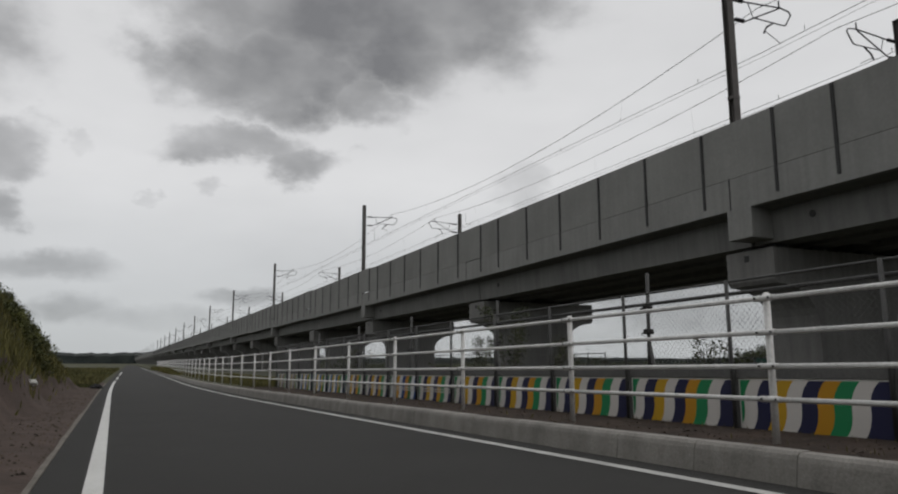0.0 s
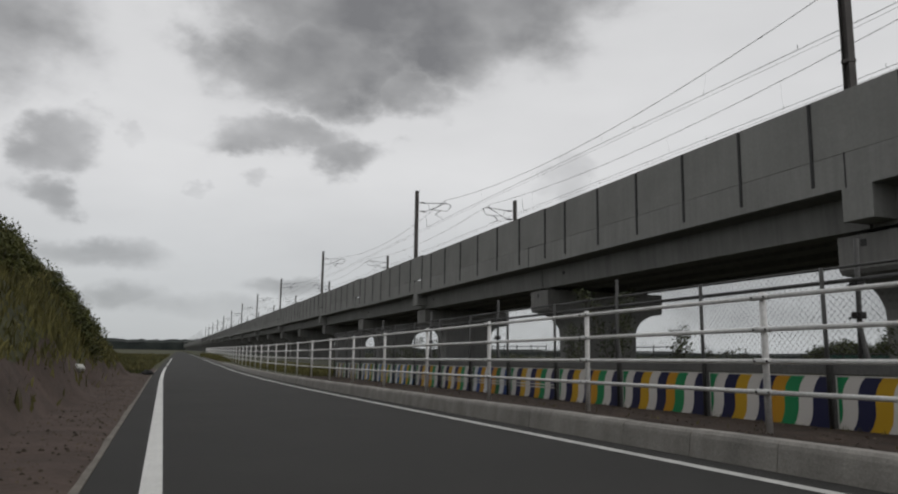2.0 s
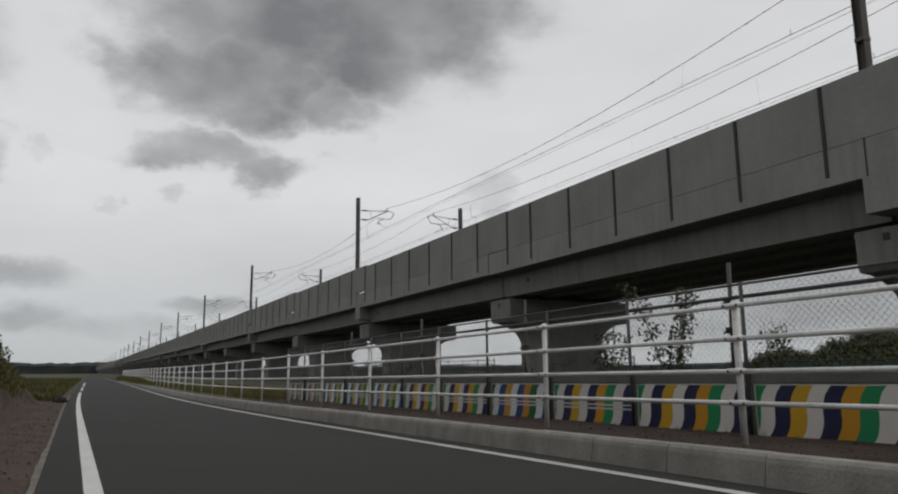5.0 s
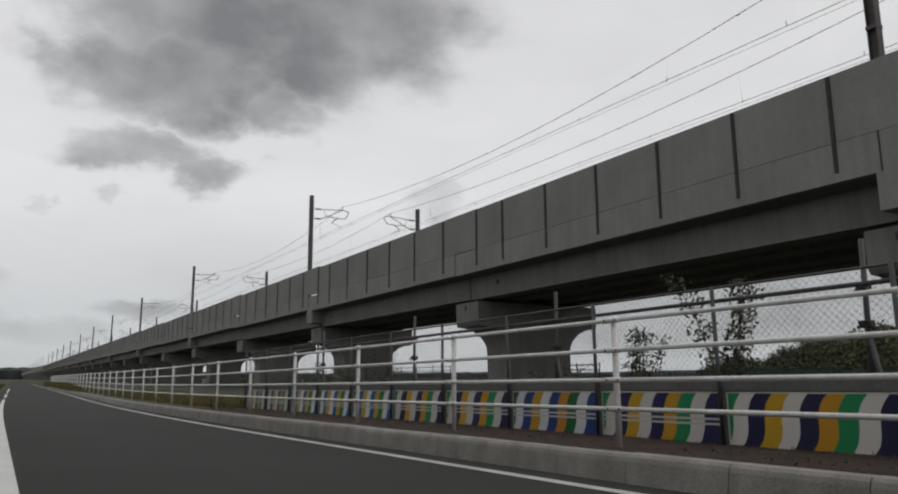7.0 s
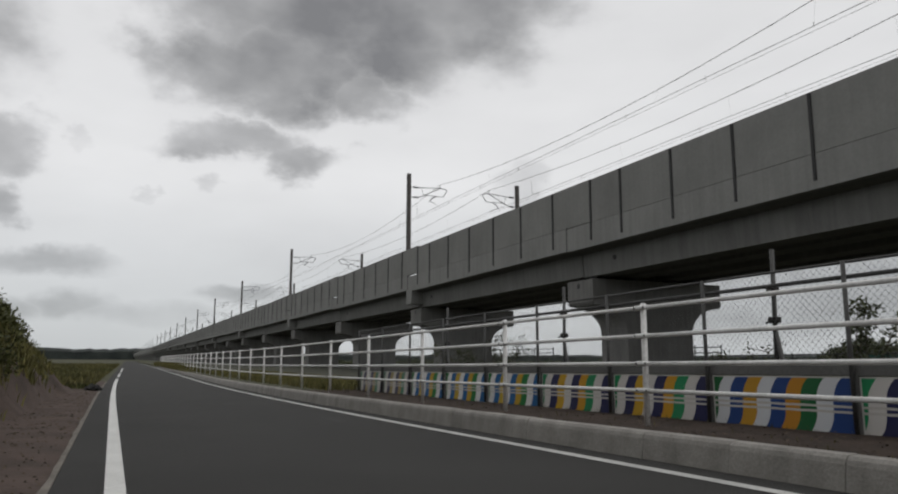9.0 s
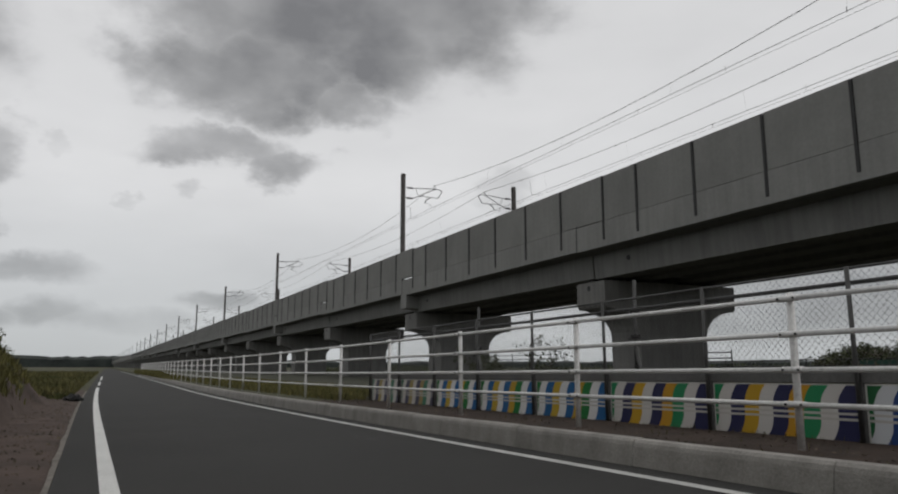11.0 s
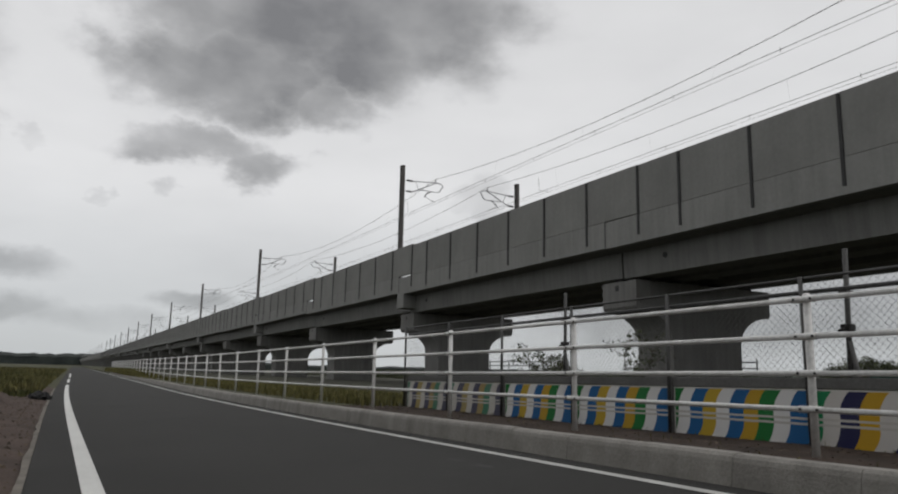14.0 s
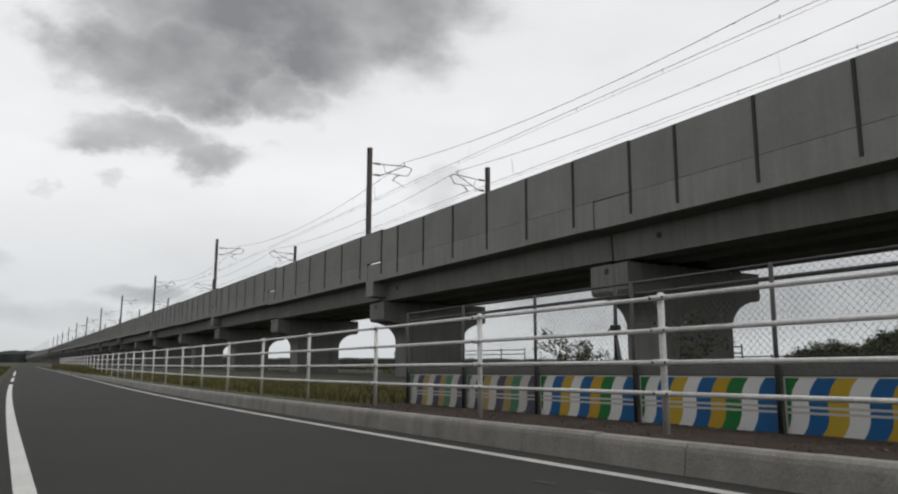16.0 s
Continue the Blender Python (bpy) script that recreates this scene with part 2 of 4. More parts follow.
def mural(name, green, blue, yellow, orange, lines, age, pale=(0.66, 0.635, 0.60)):
    """Painted wall panel: curving stripes across, cream ground, pale border, optional cross lines."""
    m = bpy.data.materials.new(name)
    m.use_nodes = True
    nt = m.node_tree
    N, L = nt.nodes.new, nt.links.new

    def mth(op, a, b=None, clamp=False):
        n = N("ShaderNodeMath")
        n.operation, n.use_clamp = op, clamp
        for i, v in enumerate((a, b)):
            if v is None:
                continue
            if isinstance(v, (int, float)):
                n.inputs[i].default_value = v
            else:
                L(v, n.inputs[i])
        return n.outputs[0]

    bsdf = nt.nodes["Principled BSDF"]
    tc = N("ShaderNodeTexCoord")
    sep = N("ShaderNodeSeparateXYZ")
    L(tc.outputs["Object"], sep.inputs[0])
    geo = N("ShaderNodeNewGeometry")
    wob = N("ShaderNodeTexNoise")
    wob.inputs["Scale"].default_value, wob.inputs["Detail"].default_value = 7.0, 3
    L(geo.outputs["Position"], wob.inputs["Vector"])
    # object origin: lower end of the panel at its +y side; y runs 0 to -1, z 0 to 1 (scaled panel)
    s = mth("MULTIPLY", sep.outputs[2], 1 / 0.56)
    h = mth("SUBTRACT", mth("MULTIPLY", s, 2.0), 1.0)
    bow = mth("MULTIPLY", mth("SIGN", h), mth("POWER", mth("ABSOLUTE", h), 2.7))
    sweep = mth("MULTIPLY", mth("SUBTRACT", 1.0, bow), 0.065)
    u = mth("ADD", mth("MULTIPLY", sep.outputs[1], -0.955 / 1.735), sweep)
    u = mth("ADD", u, mth("MULTIPLY", mth("SUBTRACT", wob.outputs[0], 0.5), 0.012))
    u = mth("MINIMUM", mth("MAXIMUM", u, 0.0), 0.995)
    ramp = N("ShaderNodeValToRGB")
    ramp.color_ramp.interpolation = "CONSTANT"
    cream = pale
    stripes = (green, cream, blue, yellow, cream, blue, orange, green, cream, blue)
    els = ramp.color_ramp.elements
    els[0].position, els[0].color = 0.0, (*stripes[0], 1)
    els[1].position, els[1].color = 0.1, (*stripes[1], 1)
    for i in range(2, 10):
        e = els.new(i * 0.1 - 0.005)
        e.color = (*stripes[i], 1)
    L(u, ramp.inputs[0])
    col = ramp.outputs[0]

    def overlay(mask, colour, base):
        mx = N("ShaderNodeMix")
        mx.data_type = "RGBA"
        L(mask, mx.inputs["Factor"])
        L(base, mx.inputs["A"])
        mx.inputs["B"].default_value = (*colour, 1)
        return mx.outputs["Result"]

    if lines:
        for z0, w in ((0.285, 0.011), (0.235, 0.011)):
            band = mth("LESS_THAN", mth("ABSOLUTE", mth("SUBTRACT", mth("ADD", sep.outputs[2], mth("MULTIPLY", wob.outputs[0], 0.01)), z0 + 0.005)), w)
            col = overlay(band, (0.52, 0.50, 0.46), col)
    edge_y = mth("MINIMUM", mth("MULTIPLY", sep.outputs[1], -1), mth("ADD", sep.outputs[1], 1.735))
    edge_z = mth("MINIMUM", sep.outputs[2], mth("SUBTRACT", 0.56, sep.outputs[2]))
    border = mth("LESS_THAN", mth("MINIMUM", edge_y, mth("MULTIPLY", edge_z, 1.4)), 0.021)
    col = overlay(border, (0.60, 0.59, 0.56), col)
    dirt = N("ShaderNodeTexNoise")
    dirt.inputs["Scale"].default_value, dirt.inputs["Detail"].default_value = 2.5, 6
    L(geo.outputs["Position"], dirt.inputs["Vector"])
    dr = N("ShaderNodeMapRange")
    dr.inputs[1].default_value, dr.inputs[2].default_value = 0.35, 0.7
    dr.inputs[3].default_value, dr.inputs[4].default_value = 0.0, age
    L(dirt.outputs[0], dr.inputs[0])
    col = overlay(dr.outputs[0], (0.24, 0.22, 0.19), col)
    L(col, bsdf.inputs["Base Color"])
    bsdf.inputs["Roughness"].default_value = 0.65
    b = N("ShaderNodeBump")
    b.inputs["Strength"].default_value, b.inputs["Distance"].default_value = 0.2, 0.01
    fine = N("ShaderNodeTexNoise")
    fine.inputs["Scale"].default_value = 60
    L(geo.outputs["Position"], fine.inputs["Vector"])
    L(fine.outputs[0], b.inputs["Height"])
    L(b.outputs[0], bsdf.inputs["Normal"])
    return m


MURAL_NAVY = mural("mural_navy", (0.006, 0.24, 0.085), (0.007, 0.009, 0.055), (0.56, 0.33, 0.008), (0.55, 0.27, 0.006), False, 0.04)
MURAL_NAVY_LINED = mural("mural_navy_lined", (0.007, 0.23, 0.085), (0.008, 0.010, 0.068), (0.54, 0.32, 0.009), (0.54, 0.28, 0.008), True, 0.05, (0.60, 0.58, 0.55))
MURAL_BLUE = mural("mural_blue", (0.003, 0.17, 0.030), (0.002, 0.105, 0.29), (0.50, 0.34, 0.02), (0.50, 0.31, 0.015), True, 0.03, (0.72, 0.72, 0.71))
MURAL_ROYAL = mural("mural_royal", (0.004, 0.11, 0.03), (0.004, 0.042, 0.19), (0.50, 0.26, 0.012), (0.50, 0.22, 0.010), True, 0.04, (0.62, 0.64, 0.66))
MURAL_FADED = mural("mural_faded", (0.05, 0.20, 0.12), (0.05, 0.05, 0.10), (0.36, 0.28, 0.09), (0.34, 0.25, 0.09), True, 0.22, (0.56, 0.54, 0.50))


# ---- building helpers ----
def box(bm, x0, x1, y0, y1, z0, z1, bev=0.0):
    r = bmesh.ops.create_cube(bm, size=1.0, matrix=Matrix.LocRotScale(((x0 + x1) / 2, (y0 + y1) / 2, (z0 + z1) / 2), None, (abs(x1 - x0), abs(y1 - y0), abs(z1 - z0))))
    if bev:
        edges = list({e for v in r["verts"] for e in v.link_edges})
        bmesh.ops.bevel(bm, geom=edges, offset=bev, segments=2, affect="EDGES", profile=0.6)
    return bm


def tube(bm, a, b, r, n=8, r2=None):
    a, b = Vector(a), Vector(b)
    d = b - a
    m = Matrix.Translation((a + b) / 2) @ d.to_track_quat("Z", "Y").to_matrix().to_4x4()
    bmesh.ops.create_cone(bm, cap_ends=True, segments=n, radius1=r, radius2=r if r2 is None else r2, depth=d.length, matrix=m)
    return bm


def polyline(bm, pts, r, n=6):
    for a, b in zip(pts, pts[1:]):
        tube(bm, a, b, r, n)
    return bm


def extrude_profile(bm, prof, y0, y1):
    """A closed profile in x and z, drawn out along y."""
    a = [bm.verts.new((x, y0, z)) for x, z in prof]
    b = [bm.verts.new((x, y1, z)) for x, z in prof]
    n = len(prof)
    for i in range(n):
        bm.faces.new((a[i], a[(i + 1) % n], b[(i + 1) % n], b[i]))
    bm.faces.new(a[::-1])
    bm.faces.new(b)
    bmesh.ops.recalc_face_normals(bm, faces=bm.faces)
    return bm


def to_mesh(name, bm, mat, smooth=False):
    me = bpy.data.meshes.new(name)
    bm.to_mesh(me)
    bm.free()
    if smooth:
        for p in me.polygons:
            p.use_smooth = True
    me.materials.append(mat)
    return me


def part(name, bm, mat, parent, label="", smooth=False, at=None, kind=""):
    ob = new(name, bm if isinstance(bm, bpy.types.Mesh) else to_mesh(name, bm, mat, smooth))
    ob.parent = parent
    if at is not None:
        ob.matrix_basis = at if isinstance(at, Matrix) else Matrix.Translation(at)
    return tagged(ob, label, kind=kind)


def raw_mesh(name, verts, faces, mat, smooth=False):
    me = bpy.data.meshes.new(name)
    me.from_pydata(verts, [], faces)
    me.update()
    if smooth:
        for p in me.polygons:
            p.use_smooth = True
    me.materials.append(mat)
    return me


B = bmesh.new
ROAD_Z = -0.10


def bend(y):
    """Sideways shift of kerb and pipe fence at y: drawing in at first, then swinging right."""
    u = max(y, -40) - 9
    if u < 0:
        return -0.0172 * u
    return -0.0172 * u + 0.00045 * u * u if u < 37 else -0.0203 + 0.0161 * (u - 37)


def lbend(y):
    """Sideways shift of the road's other edge at y."""
    u = max(0.0, y - 22)
    return 0.0003 * u * u if u < 28 else 0.2352 + 0.0168 * (u - 28)


def grade(y):
    """The gentle climb of road and viaduct away from the start."""
    u = min(max(0.0, y - 15), 1500)
    return 0.011 / 60 * u * u if u < 30 else 0.165 + 0.011 * (u - 30)


# ---- ground, road, kerb ----
def smooth01(t):
    t = max(0.0, min(1.0, t))
    return t * t * (3 - 2 * t)


def ground_height(x, y):
    xs = x - (lbend(y) if x < 1.5 + lbend(y) else bend(y))
    return ground_base(xs, y) + grade(y)


def ground_base(xs, y):
    """Height over the graded line, at xs across the road before it bends."""
    x = xs
    n = noise.noise((x * 0.35, y * 0.35, 0.3))
    n2 = noise.noise((x * 1.3, y * 1.3, 4.0))
    if xs < -1.0:
        far = smooth01((-1.0 - xs) / 0.6)
        z = -0.15 + far * (0.075 + 0.03 * n2)
        taper = smooth01((42 - y) / 19) * smooth01((60 + y) / 20)
        toe = -2.3 - 0.35 * n
        rise = max(0.0, toe - x)
        hill = 2.0 * rise
        top = 6.5 + 0.6 * n
        hill = top * (1 - math.exp(-hill / top))
        return z + hill * taper * (1 + 0.10 * n2)
    if xs < 3.58:
        return -0.15
    if xs < 5.4:
        return 0.10 + 0.012 * n2 + 0.008 * noise.noise((x * 5, y * 5, 1.0))
    return 0.11 + 0.07 * n * smooth01((xs - 5.4) / 3) + 0.02 * n2


def axis_lines(spans):
    out = []
    for a, b, step in spans:
        n = max(1, round((b - a) / step))
        out += [a + (b - a) * i / n for i in range(n)]
    return out + [spans[-1][1]]


def build_ground():
    xs = axis_lines(((-2500, -200, 300), (-200, -30, 20), (-30, -12, 2.0), (-12, -1.0, 0.25), (-1.0, 3.56, 0.55), (3.56, 3.6, 0.04), (3.6, 6.0, 0.25), (6.0, 40, 1.2), (40, 200, 16), (200, 2500, 300)))
    ys = axis_lines(((-400, -60, 40), (-60, -10, 2.5), (-10, 45, 0.45), (45, 130, 2.5), (130, 600, 25), (600, 3500, 250)))

    def shift(x, y):
        l, r = lbend(y), bend(y)
        if x < -2:
            return l * max(0.0, 1 + (x + 2) / 198)
        if x > 6:
            return r * max(0.0, 1 - (x - 6) / 194)
        return l + (r - l) * smooth01((x + 1) / 4.4)

    verts = [(x + shift(x, y), y, ground_base(x, y) + grade(y)) for y in ys for x in xs]
    w = len(xs)
    faces, mats = [], []
    for j in range(len(ys) - 1):
        for i in range(w - 1):
            faces.append((j * w + i, j * w + i + 1, (j + 1) * w + i + 1, (j + 1) * w + i))
            x, y = (xs[i] + xs[i + 1]) / 2, (ys[j] + ys[j + 1]) / 2
            zc = sum(verts[k][2] for k in faces[-1]) / 4
            if -2.75 + 0.45 * noise.noise((0, y * 0.4, 2)) < x < 3.58 and y < 46:
                mats.append(0)
            elif 3.55 < x < 5.6 and y < 25:
                mats.append(3)
            elif 5.6 < x < 60 and y < 300:
                mats.append(2)
            else:
                mats.append(1)
    me = raw_mesh("ground", verts, faces, EARTH, True)
    me.materials.append(GRASS)
    me.materials.append(FIELD)
    me.materials.append(SOIL)
    me.polygons.foreach_set("material_index", mats)
    tagged(new("ground", me), "bare brown earth and rough grass beside the road", "ground", kind="structure")


build_ground()


def ribbon(name, left, right, y0, y1, z, mat, step=2.0, ragged=0.0):
    """A strip between two lines, each a function of y, with turned-down edges."""
    n = max(1, int((y1 - y0) / step))
    verts, faces = [], []
    for i in range(n + 1):
        y = y0 + (y1 - y0) * i / n
        jag = ragged * noise.noise((y * 1.7, 3.1, 0.4)) + ragged * 0.6 * noise.noise((y * 5.1, 1.1, 0.4))
        zz = z + grade(y)
        for x, h in ((left(y) + jag, zz - 0.06), (left(y) + jag, zz), (right(y), zz), (right(y), zz - 0.06)):
            verts.append((x, y, h))
    for i in range(n):
        for k in range(3):
            faces.append((i * 4 + k, i * 4 + k + 1, i * 4 + 5 + k, i * 4 + 4 + k))
    return raw_mesh(name, verts, faces, mat)


KERB_X = 3.45
EDGE_X = -1.26
tagged(new("road", ribbon("road", lambda y: EDGE_X + lbend(y), lambda y: KERB_X + 0.04 + bend(y), -40, 420, ROAD_Z, ASPHALT, 0.5, 0.025)), "dark grey smooth asphalt road surface", "road", kind="structure")


def thin_strip(name, line, y0, y1, mat, label, width=0.13):
    """A painted line along line(y)."""
    n = max(1, int(y1 - y0))
    verts = []
    for i in range(n + 1):
        y = y0 + (y1 - y0) * i / n
        c = line(y)
        verts += [(c - width / 2, y, ROAD_Z + 0.006 + grade(y)), (c + width / 2, y, ROAD_Z + 0.006 + grade(y))]
    faces = [(2 * i, 2 * i + 1, 2 * i + 3, 2 * i + 2) for i in range(n)]
    return tagged(new(name, raw_mesh(name, verts, faces, mat)), label, "road marking", kind="structure")


def left_line(y):
    return -0.865 + lbend(y)


thin_strip("road_line", left_line, -40, 50, LINE, "solid white painted edge line on asphalt")
thin_strip("road_line", left_line, 55, 66, LINE, "short white dash of the road's edge line")
thin_strip("road_line", left_line, 72, 100, LINE, "short white dash of the road's edge line")
tagged(new("road_edge", ribbon("road_edge", lambda y: EDGE_X - 0.045 + lbend(y), lambda y: EDGE_X + 0.005 + lbend(y), -20, 44, ROAD_Z + 0.012, EDGE, 0.5, 0.025)), "pale gritty edge of the asphalt road", "road edge", kind="structure")
thin_strip("road_line", lambda y: 3.03 + bend(y), -40, 200, LINE_OLD, "solid white painted line beside the kerb")

# kerb: separate precast blocks with a sloping face and rounded top
kerb = tagged(new("kerb"), "pale grey precast concrete kerb blocks along the road", "kerb", kind="structure")
KERB_PROFILE = [(KERB_X - 0.03, -0.17), (KERB_X, 0.065), (KERB_X + 0.012, 0.10), (KERB_X + 0.035, 0.125), (KERB_X + 0.13, 0.13), (KERB_X + 0.15, 0.12), (KERB_X + 0.15, -0.17)]
kerb_block = to_mesh("kerb_block", extrude_profile(B(), KERB_PROFILE, 0.004, 0.996), KERB)
y = -8.9
while y < 108:
    part("kerb_block", kerb_block, KERB, kerb, at=Matrix.Translation((bend(y) + random.uniform(-0.003, 0.003), y, grade(y) + random.uniform(0.002, 0.012))) @ Matrix.Rotation(-math.atan(bend(y + 1) - bend(y)), 4, "Z"))
    y += 1.0


# ---- white pipe fence on the kerb strip ----
def build_pipe_fence():
    fence = tagged(new("pipe_fence"), "white painted steel pipe fence with four rails", "fence")
    base_z, rails = 0.14, (1.32, 1.025, 0.737, 0.46)
    bm = B()
    tube(bm, (0, 0, base_z - 0.05), (0, 0, 1.36), 0.031, 14)
    bmesh.ops.create_uvsphere(bm, u_segments=14, v_segments=6, radius=0.031, matrix=Matrix.Translation((0, 0, 1.36)) @ Matrix.Diagonal((1, 1, 0.45, 1)))
    for z in rails:
        tube(bm, (-0.031, -0.10, z), (-0.031, 0.10, z), 0.027, 12)
    post = to_mesh("post", bm, WHITE_STEEL, True)
    bm = tube(B(), (-0.031, 0.0, 0), (-0.031, 3.0, 0), 0.0215, 12)
    rail = to_mesh("rail", bm, WHITE_STEEL, True)
    bm = B()
    tube(bm, (-0.068, 0, 0), (-0.045, 0, 0), 0.010, 8)
    bolt = to_mesh("bolt", bm, BOLT)
    for k in range(-2, 41):
        y0, y1 = 3.0 * k, 3.0 * (k + 1)
        x0 = 4.2 + bend(y0)
        p = part("post", post, WHITE_STEEL, fence, at=Matrix.Translation((x0, y0, grade(y0))) @ Matrix.Rotation(random.uniform(-0.006, 0.006), 4, "Y"))
        for z in rails:
            part("rail", rail, WHITE_STEEL, fence, at=Matrix.Translation((x0, y0, z + grade(y0))) @ Matrix.Rotation(-math.atan((bend(y1) - bend(y0)) / 3), 4, "Z") @ Matrix.Rotation(math.atan((grade(y1) - grade(y0)) / 3), 4, "X"))
            if k <= 9:
                for dy in (-0.075, 0.075):
                    part("bolt", bolt, BOLT, p, at=(0, dy, z), label="dark bolt head")


build_pipe_fence()

# ---- painted wall with chain-link fence on top ----
WALL_X, BAY, WALL_Y0, WALL_LEAN = 5.27, 1.798, -0.381, 0.01225
FIRST, LAST = -3, 14


def on_wall(y, dx=0.0, z=0.0):
    """A pose on the wall's line, which runs a little askew of the road."""
    return Matrix.Translation((WALL_X - WALL_LEAN * (y - 9) + dx, y, z)) @ Matrix.Rotation(WALL_LEAN, 4, "Z")


def build_wall():
    wall = tagged(new("painted_wall"), "low concrete wall panels painted with curving coloured stripes", "wall", kind="structure")
    bm = box(B(), 0, 0.10, -1.735, 0, 0, 0.56, 0.004)
    panel = {}
    for mat in (MURAL_NAVY, MURAL_NAVY_LINED, MURAL_BLUE, MURAL_ROYAL, MURAL_FADED):
        panel[mat.name] = to_mesh("panel", bm.copy(), mat)
    bm.free()
    coping = to_mesh("coping", box(B(), -0.01, 0.13, -BAY + 0.004, -0.004, 0.565, 0.665, 0.006), WALL_GREY)
    pier = to_mesh("wall_post", box(B(), -0.012, 0.12, -0.024, 0.024, -0.12, 0.57, 0.004), WALL_GREY)
    for n in range(FIRST, LAST):
        y1 = WALL_Y0 + BAY * (n + 1)
        mid = y1 - BAY / 2
        if mid > 21.1:
            mat = MURAL_FADED
        elif mid > 15.8:
            mat = MURAL_BLUE
        elif 10.4 < mid < 12.2:
            mat = MURAL_ROYAL
        elif mid > 8.6:
            mat = MURAL_NAVY_LINED
        else:
            mat = MURAL_NAVY
        part("panel", panel[mat.name], mat, wall, at=on_wall(y1 - 0.026, 0, 0.055))
        part("coping", coping, WALL_GREY, wall, at=on_wall(y1, 0, 0.055))
        part("wall_post", pier, WALL_GREY, wall, at=on_wall(y1, 0, 0.055))


build_wall()


def build_chain_fence():
    fence = tagged(new("chain_link_fence"), "grey chain-link fence with weathered steel posts on a low wall", "fence")
    post = to_mesh("post", tube(B(), (0, 0, 0.1), (0, 0, 1.68), 0.022, 10), GALV, True)
    top = to_mesh("top_rail", tube(B(), (0, 0, 0), (0, BAY, 0), 0.014, 8), GALV, True)
    mid = to_mesh("middle_rail", tube(B(), (0, 0, 0), (0, BAY, 0), 0.022, 8), GALV, True)
    z0, z1, w, pitch, r = 0.72, 1.665, BAY, 0.072, 0.0018
    verts, faces = [], []
    h = z1 - z0
    for sgn in (1, -1):
        c = -h
        while c < w:
            # diagonal from (c, 0) to (c + h, h), clipped to the bay
            a, b = max(c, 0.0), min(c + h, w)
            if b > a + 0.01:
                p = [(a, a - c), (b, b - c)]
                if sgn < 0:
                    p = [(w - q, s) for q, s in p]
                k = len(verts)
                for q, s in p:
                    for dx, dz in ((r, 0), (-r * 0.5, r), (-r * 0.5, -r)):
                        verts.append((dx + sgn * 0.002, q, z0 + s + dz))
                faces += [(k, k + 1, k + 4, k + 3), (k + 1, k + 2, k + 5, k + 4), (k + 2, k, k + 3, k + 5)]
            c += pitch
    net = raw_mesh("mesh_panel", verts, faces, CHAIN)
    for n in range(FIRST, LAST + 1):
        y0 = WALL_Y0 + BAY * n
        lean = random.uniform(-0.012, 0.012)
        part("post", post, GALV, fence, at=on_wall(y0, -0.05) @ Matrix.Rotation(lean, 4, "X"))
        if n < LAST:
            part("top_rail", top, GALV, fence, at=on_wall(y0, -0.03, 1.665))
            part("middle_rail", mid, GALV, fence, at=on_wall(y0, 0.02, 1.535))
            part("mesh_panel", net, CHAIN, fence, at=on_wall(y0, -0.005), label="galvanised diamond wire mesh", kind="stuff")


build_chain_fence()


def build_prop(y):
    """A scaffold tube standing behind the fence, with a raking foot and two clamps."""
    prop = tagged(new("scaffold_prop"), "rusty grey scaffold tube clamped behind the chain-link fence", "prop", "props behind the fence")
    prop.location = (5.5, y, 0.12)
    part("tube", tube(B(), (0, 0.02, 0.45), (0, -0.02, 1.84), 0.025, 10), GALV, prop, smooth=True)
    part("brace", tube(B(), (0.05, -0.16, 0), (0, 0.0, 0.95), 0.025, 10), GALV, prop, smooth=True)
    for z in (1.40, 1.08):
        bm = box(B(), -0.05, 0.05, -0.045, 0.055, z - 0.035, z + 0.035, 0.015)
        tube(bm, (-0.07, 0.05, z - 0.03), (0.05, 0.09, z + 0.01), 0.014, 6)
        part("clamp", bm, INSULATOR, prop, "dark scaffold clamp")
    return prop


for y in (3.0, 7.2, 11.5, 15.6, 20.1):
    build_prop(y)

# ---- railway viaduct ----
ALPHA, SPAN, Y0 = 0.0095, 20.6, 33.9
FACE = 17.485


def via(x, y, z=0.0, length=0.0):
    """A pose on the viaduct, which runs slightly away from the road's line and climbs with it."""
    m = Matrix.Translation((x + ALPHA * (y - 34), y, z + grade(y))) @ Matrix.Rotation(-ALPHA, 4, "Z")
    if length:
        m[2][1] += (grade(y + length) - grade(y)) / length
    return m


